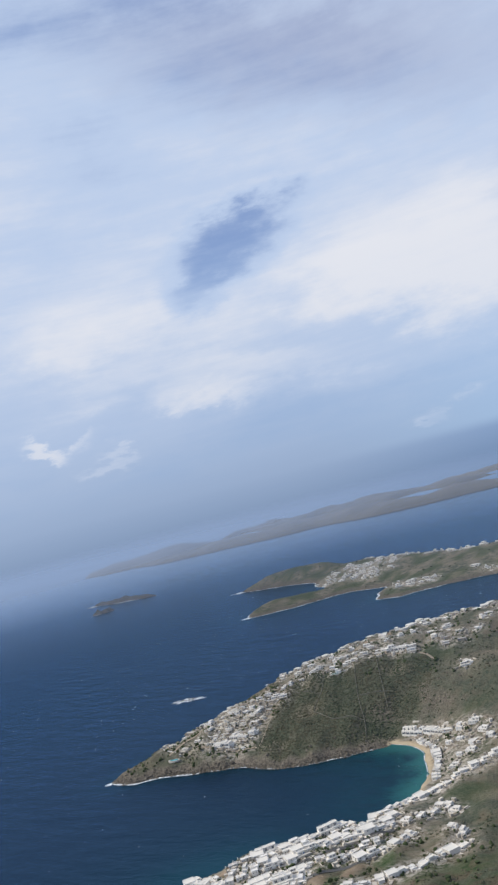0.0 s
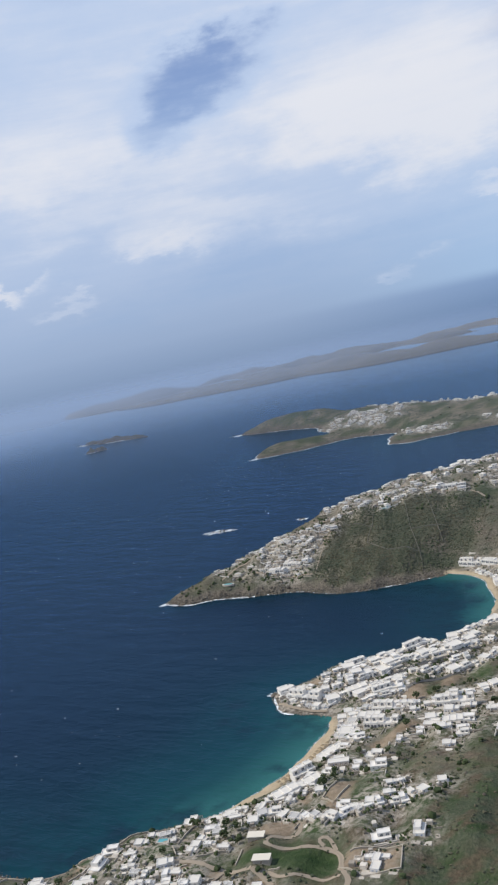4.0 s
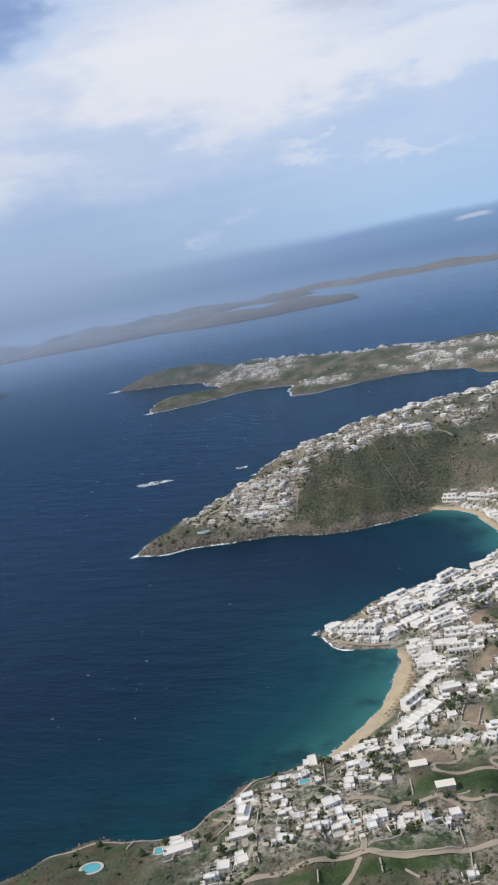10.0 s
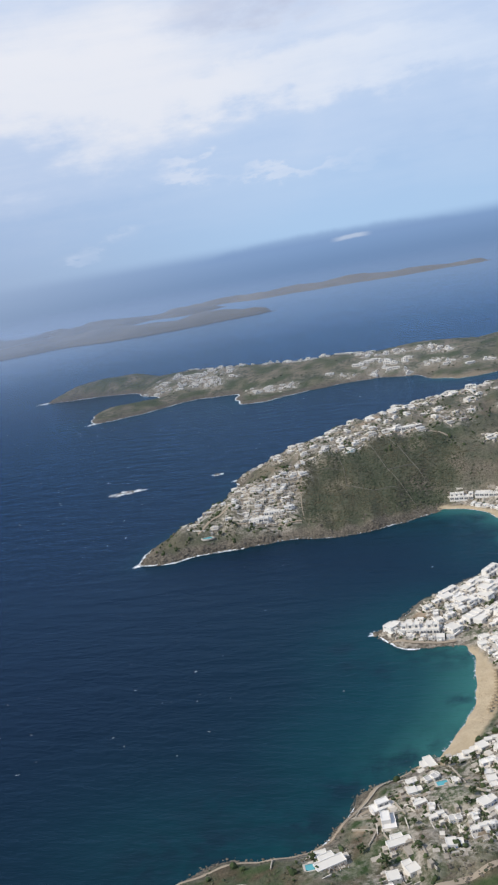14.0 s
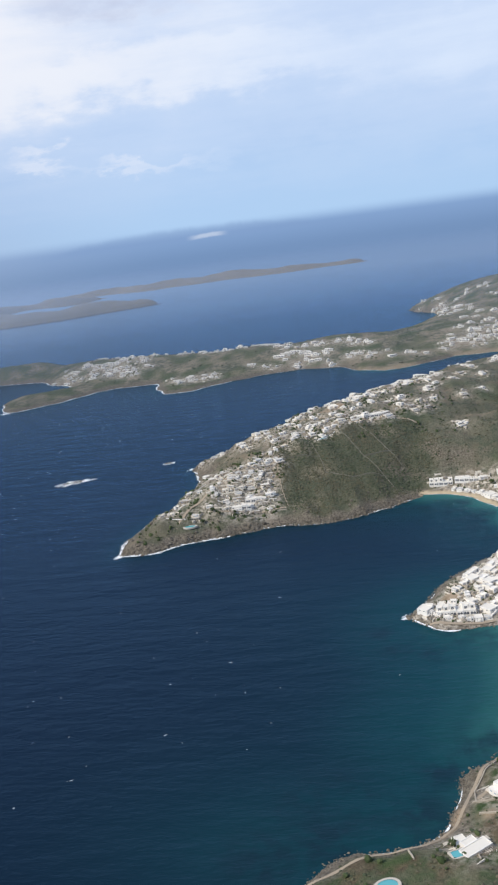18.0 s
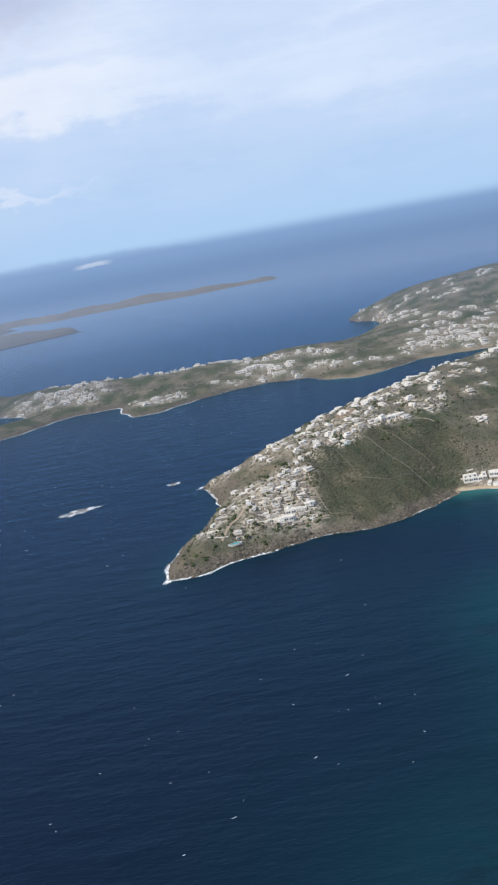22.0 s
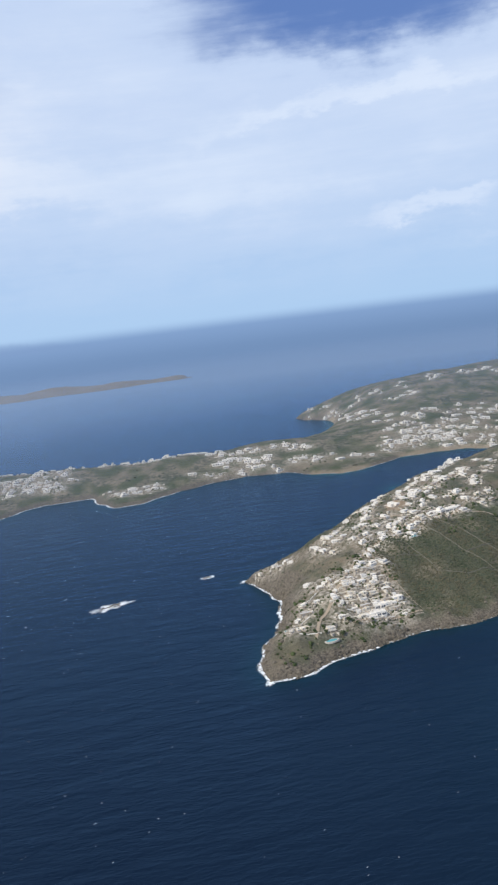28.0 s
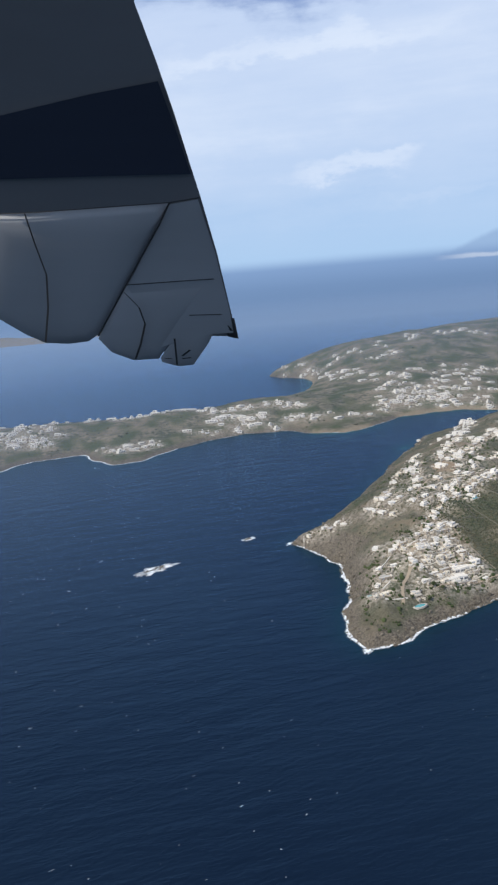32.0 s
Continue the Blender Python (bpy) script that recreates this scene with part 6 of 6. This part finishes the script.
i_cape, i_tip, i_beach = MAIN.index((-268, 1046)), MAIN.index((-298, 770)), len(MAIN) - 1
surf("surf", COAST[4 * i_cape - 44:4 * i_cape - 12], 2.2, side_=1), surf("surf", COAST[4 * i_cape - 12:4 * (i_tip - 3)], 6.0, side_=1, body_=0.7), surf("surf", COAST[4 * (i_tip - 3):4 * (i_tip + 4)], 6.5, side_=1, body_=0.75), surf("surf", COAST[4 * (i_tip + 4):4 * i_beach], 3.6, side_=1, body_=0.62)
n0 = 4 * (len(MAIN) + len(NORTH_BEACH))
surf("surf", COAST[n0:n0 + 4 * 6], 0.8, side_=1), surf("surf", COAST[n0 + 4 * 6:n0 + 4 * 9], 3.5, side_=1)
surf("surf", COAST[n0 + 4 * 10:n0 + 4 * 15], 2.2, False, "thin line of surf along the sandy beach", 1, -0.6, 0.3), surf("surf", COAST[4 * i_beach:4 * i_beach + 20], 0.9, False, "thin line of surf along the sandy beach", 1, -0.4, 0.45)
surf("surf", COAST[n0 + 4 * 17:n0 + 4 * 24], 1.0, side_=1)
surf("surf", FAR_COAST[4 * 11:4 * 33], 4.2, label="white surf along the far rocky shore", side_=-1), surf("surf", FAR_COAST[4 * 3:4 * 11], 1.6, label="thin surf along the far shore", side_=-1)


def foam_patch(x, y, lx, ly, turn, seed, rim=0.3):
    r = random.Random(seed)
    c, s = math.cos(radians(turn)), math.sin(radians(turn))
    V, F = [(x, y, 0.07)], []
    n = 26
    for i in range(n):
        q = r.uniform(0.55, 1.0)
        a = 2 * math.pi * i / n
        px, py = lx * q * math.cos(a), ly * q * math.sin(a)
        V.append((x + px * c - py * s, y + px * s + py * c, 0.07))
    F = [(0, 1 + i, 1 + (i + 1) % n) for i in range(n)]
    me = bpy.data.meshes.new("surf")
    me.from_pydata(V, [], F)
    me.attributes.new("edge", "FLOAT", "POINT").data.foreach_set("value", [1.0] + [rim] * n)
    me.materials.append(M_FOAM)
    tagged(new("surf", me), "patch of white surf round a sea rock", "surf", kind="stuff")


for row in ((-428, 1037, 24, 13, 22, 1, 0.45), (-413, 1043, 19, 9, 15, 2, 0.4), (-438, 1034, 14, 9, 30, 12, 0.4), (-307, 1087, 12, 6, 15, 3, 0.55), (-1540, 1905, 48, 36, 50, 4), (-1610, 2062, 150, 34, 5, 5), (-1738, 2050, 40, 30, 5, 6), (-706, 1550, 22, 12, 30, 7), (-985, 1885, 34, 20, 30, 8), (-38, 596, 8, 6, 40, 9), (-299, 768, 10, 6, 60, 10), (-271, 1047, 9, 5, 40, 11)):
    foam_patch(*row)


def whitecaps():
    r = np.random.RandomState(91)
    V, F = [], []
    X = np.concatenate([r.uniform(-900, 40, 2300), r.uniform(-2300, 0, 800)])
    Y = np.concatenate([r.uniform(330, 1600, 2300), r.uniform(900, 3000, 800)])
    d, ins = shore_distance(X, Y, COAST)
    df, fi = shore_distance(X, Y, FAR)
    open_ = smooth(d, 20, 220) * smooth(-X, -60, 250)
    for x, y, o, bad in zip(X, Y, open_, ins | fi | (d < 12) | (df < 15)):
        if bad or r.uniform() > (0.08 + 0.75 * o) * (0.4 + 0.6 * min(1.0, max(0.0, (y - 450) / 500))):
            continue
        l, wd, a = r.lognormal(-0.65, 0.6), r.uniform(0.16, 0.42), radians(18 + r.uniform(-25, 25))
        c, s = math.cos(a), math.sin(a)
        k = len(V)
        ring = [(-1, 0), (-0.5, -0.7), (0.3, -1), (1, -0.2), (0.6, 0.6), (-0.2, 0.5)]
        V += [(x + (px * l) * c - (py * wd) * s, y + (px * l) * s + (py * wd) * c, 0.08) for px, py in [(u + r.uniform(-0.2, 0.2), v_ + r.uniform(-0.3, 0.3)) for u, v_ in ring]]
        F.append(tuple(range(k, k + 6)))
    me = bpy.data.meshes.new("whitecaps")
    me.from_pydata(V, [], F)
    me.materials.append(plain("whitecap_foam", (0.5, 0.55, 0.6, 1), 0.8, 0.5, 0.2))
    tagged(new("whitecaps", me), "scattered small whitecaps on the open sea", "whitecaps", kind="stuff")


whitecaps()

# ---- the aircraft's wing, hanging outside the cabin window ----
WING_AT = pose(*PATH[-1][1:])


def seen(px, py, depth):
    """A place before the last stand of the camera, by the angle across and down and the depth."""
    return Vector((px * depth, -py * depth, -depth))


def wing_plate(name, outline, bulge, thick, mat, parent, label=""):
    """A panel from its outline (tangent across, tangent down): bulged to the viewer, with depth behind."""
    depth = lambda q: 8.4 / (1 - 1.282 * q[1])
    cx_, cy_ = sum(q[0] for q in outline) / len(outline), sum(q[1] for q in outline) / len(outline)
    bm = bmesh.new()
    rings = []
    steps = ((1.0, thick), (1.0, 0.0), (0.86, -0.55 * bulge), (0.62, -0.85 * bulge), (0.3, -bulge))
    for s, dz in (steps if bulge else steps[:2]):
        rings.append([bm.verts.new(seen(cx_ + (q[0] - cx_) * s, cy_ + (q[1] - cy_) * s, depth((cx_ + (q[0] - cx_) * s, cy_ + (q[1] - cy_) * s)) + dz)) for q in outline])
    n = len(outline)
    for a, b_ in zip(rings, rings[1:]):
        for i in range(n):
            bm.faces.new((a[i], a[(i + 1) % n], b_[(i + 1) % n], b_[i])).smooth = bulge > 0
    bm.faces.new(rings[-1]), bm.faces.new(rings[0][::-1])
    bmesh.ops.recalc_face_normals(bm, faces=bm.faces)
    return part(name, bm, mat, parent, label)




def aircraft_paint(name, color, rough):
    """Smooth sprayed paint with faint streaks of grime along the airflow."""
    m, n = material(name)
    p = n.add("ShaderNodeTexCoord").outputs["Object"]
    streak = n.noise(0.9, 4, 0.6, n.add("ShaderNodeMapping", None, Vector=p, Scale=(0.25, 1.6, 1.0)).outputs[0])
    surface(n, n.mix(n.ramp(streak, [(0.35, 0.0), (0.7, 1.0)]), color, tuple(c * 0.86 for c in color[:3]) + (1,)), rough, Specular_IOR_Level=0.25)
    return m


# one wing grey twice: shade in the darker copy, light in the paler
M_WING_SHADED = aircraft_paint("grey_wing_paint", (0.135, 0.138, 0.145, 1), 0.6)
M_WING_LIT = aircraft_paint("light_grey_fairing_paint", (0.3, 0.305, 0.315, 1), 0.65)
M_BAND = aircraft_paint("dark_blue_paint", (0.028, 0.034, 0.052, 1), 0.5)
M_SEAM = plain("seam_sealant", (0.02, 0.02, 0.022, 1), 0.8, 2.0, 0.1)
wing = new("aircraft_wing")
wing.matrix_basis = WING_AT
wing_plate("wing_panel", [(-0.313, -0.537), (-0.139, -0.537), (-0.132, -0.507), (-0.107, -0.440), (-0.087, -0.382), (-0.066, -0.315), (-0.056, -0.284), (-0.037, -0.219), (-0.020, -0.148), (-0.016, -0.123), (-0.047, -0.123), (-0.070, -0.100), (-0.104, -0.106), (-0.162, -0.125), (-0.313, -0.177)], 0.0, 0.25, M_WING_SHADED, wing)
band = wing_plate("dark_band", [(-0.313, -0.369), (-0.288, -0.376), (-0.183, -0.401), (-0.105, -0.416), (-0.086, -0.365), (-0.067, -0.309), (-0.162, -0.307), (-0.288, -0.303), (-0.313, -0.303)], 0.0, -0.02, M_BAND, wing, "dark blue painted band")
wing_plate("flap_fairing", [(-0.313, -0.264), (-0.258, -0.265), (-0.162, -0.272), (-0.093, -0.277), (-0.104, -0.252), (-0.141, -0.185), (-0.174, -0.125), (-0.185, -0.117), (-0.208, -0.114), (-0.235, -0.115), (-0.258, -0.125), (-0.279, -0.137), (-0.313, -0.158)], 0.06, 0.12, M_WING_LIT, wing)
wing_plate("aileron_panel", [(-0.093, -0.275), (-0.059, -0.281), (-0.039, -0.219), (-0.022, -0.150), (-0.018, -0.127), (-0.047, -0.125), (-0.104, -0.110), (-0.140, -0.180)], 0.0, -0.03, M_WING_LIT, wing)
wing_plate("flap_panel", [(-0.104, -0.242), (-0.042, -0.190), (-0.140, -0.183)], 0.03, 0.06, M_WING_LIT, wing)
wing_plate("tip_fairing", [(-0.142, -0.181), (-0.041, -0.189), (-0.070, -0.148), (-0.104, -0.097), (-0.133, -0.095), (-0.158, -0.104), (-0.174, -0.120)], 0.05, 0.1, M_WING_LIT, wing)
wing_plate("end_fairing", [(-0.069, -0.146), (-0.032, -0.148), (-0.046, -0.116), (-0.064, -0.090), (-0.081, -0.088), (-0.100, -0.093), (-0.102, -0.098)], 0.03, 0.1, M_WING_LIT, wing)
wing_plate("wing_tip_light", [(-0.033, -0.143), (-0.017, -0.144), (-0.012, -0.120), (-0.024, -0.122)], 0.03, 0.1, M_SEAM, wing, "small dark wing-tip fitting")
band.location = (0, 0, 0.02)


def seam(points, lift=0.1):
    bm = bmesh.new()
    prev = None
    for q in points:
        d_ = 8.4 / (1 - 1.282 * q[1]) - lift
        pair = [bm.verts.new(seen(q[0] + o, q[1] + o * 0.4, d_)) for o in (-0.0011, 0.0011)]
        if prev:
            bm.faces.new((prev[0], prev[1], pair[1], pair[0]))
        prev = pair
    part("seam", bm, M_SEAM, wing)


seam([(-0.313, -0.261), (-0.288, -0.264), (-0.258, -0.265), (-0.162, -0.272), (-0.093, -0.277), (-0.057, -0.283)], 0.02)
seam([(-0.092, -0.277), (-0.104, -0.251), (-0.141, -0.184), (-0.174, -0.123)], 0.06)
seam([(-0.259, -0.264), (-0.248, -0.231), (-0.234, -0.194), (-0.232, -0.156), (-0.235, -0.116)], 0.15)
seam([(-0.141, -0.182), (-0.041, -0.189)], 0.05)
seam([(-0.145, -0.174), (-0.127, -0.156), (-0.120, -0.137), (-0.125, -0.114), (-0.131, -0.096)], 0.1)
seam([(-0.069, -0.147), (-0.032, -0.148)], 0.05)
seam([(-0.086, -0.120), (-0.083, -0.090)], 0.08)
seam([(-0.097, -0.097), (-0.089, -0.097)], 0.09)
seam([(-0.077, -0.100), (-0.068, -0.107)], 0.09)
seam([(-0.077, -0.097), (-0.067, -0.098)], 0.09)
tagged(wing, "grey aircraft wing underside with dark band and fairings", "aircraft wing")
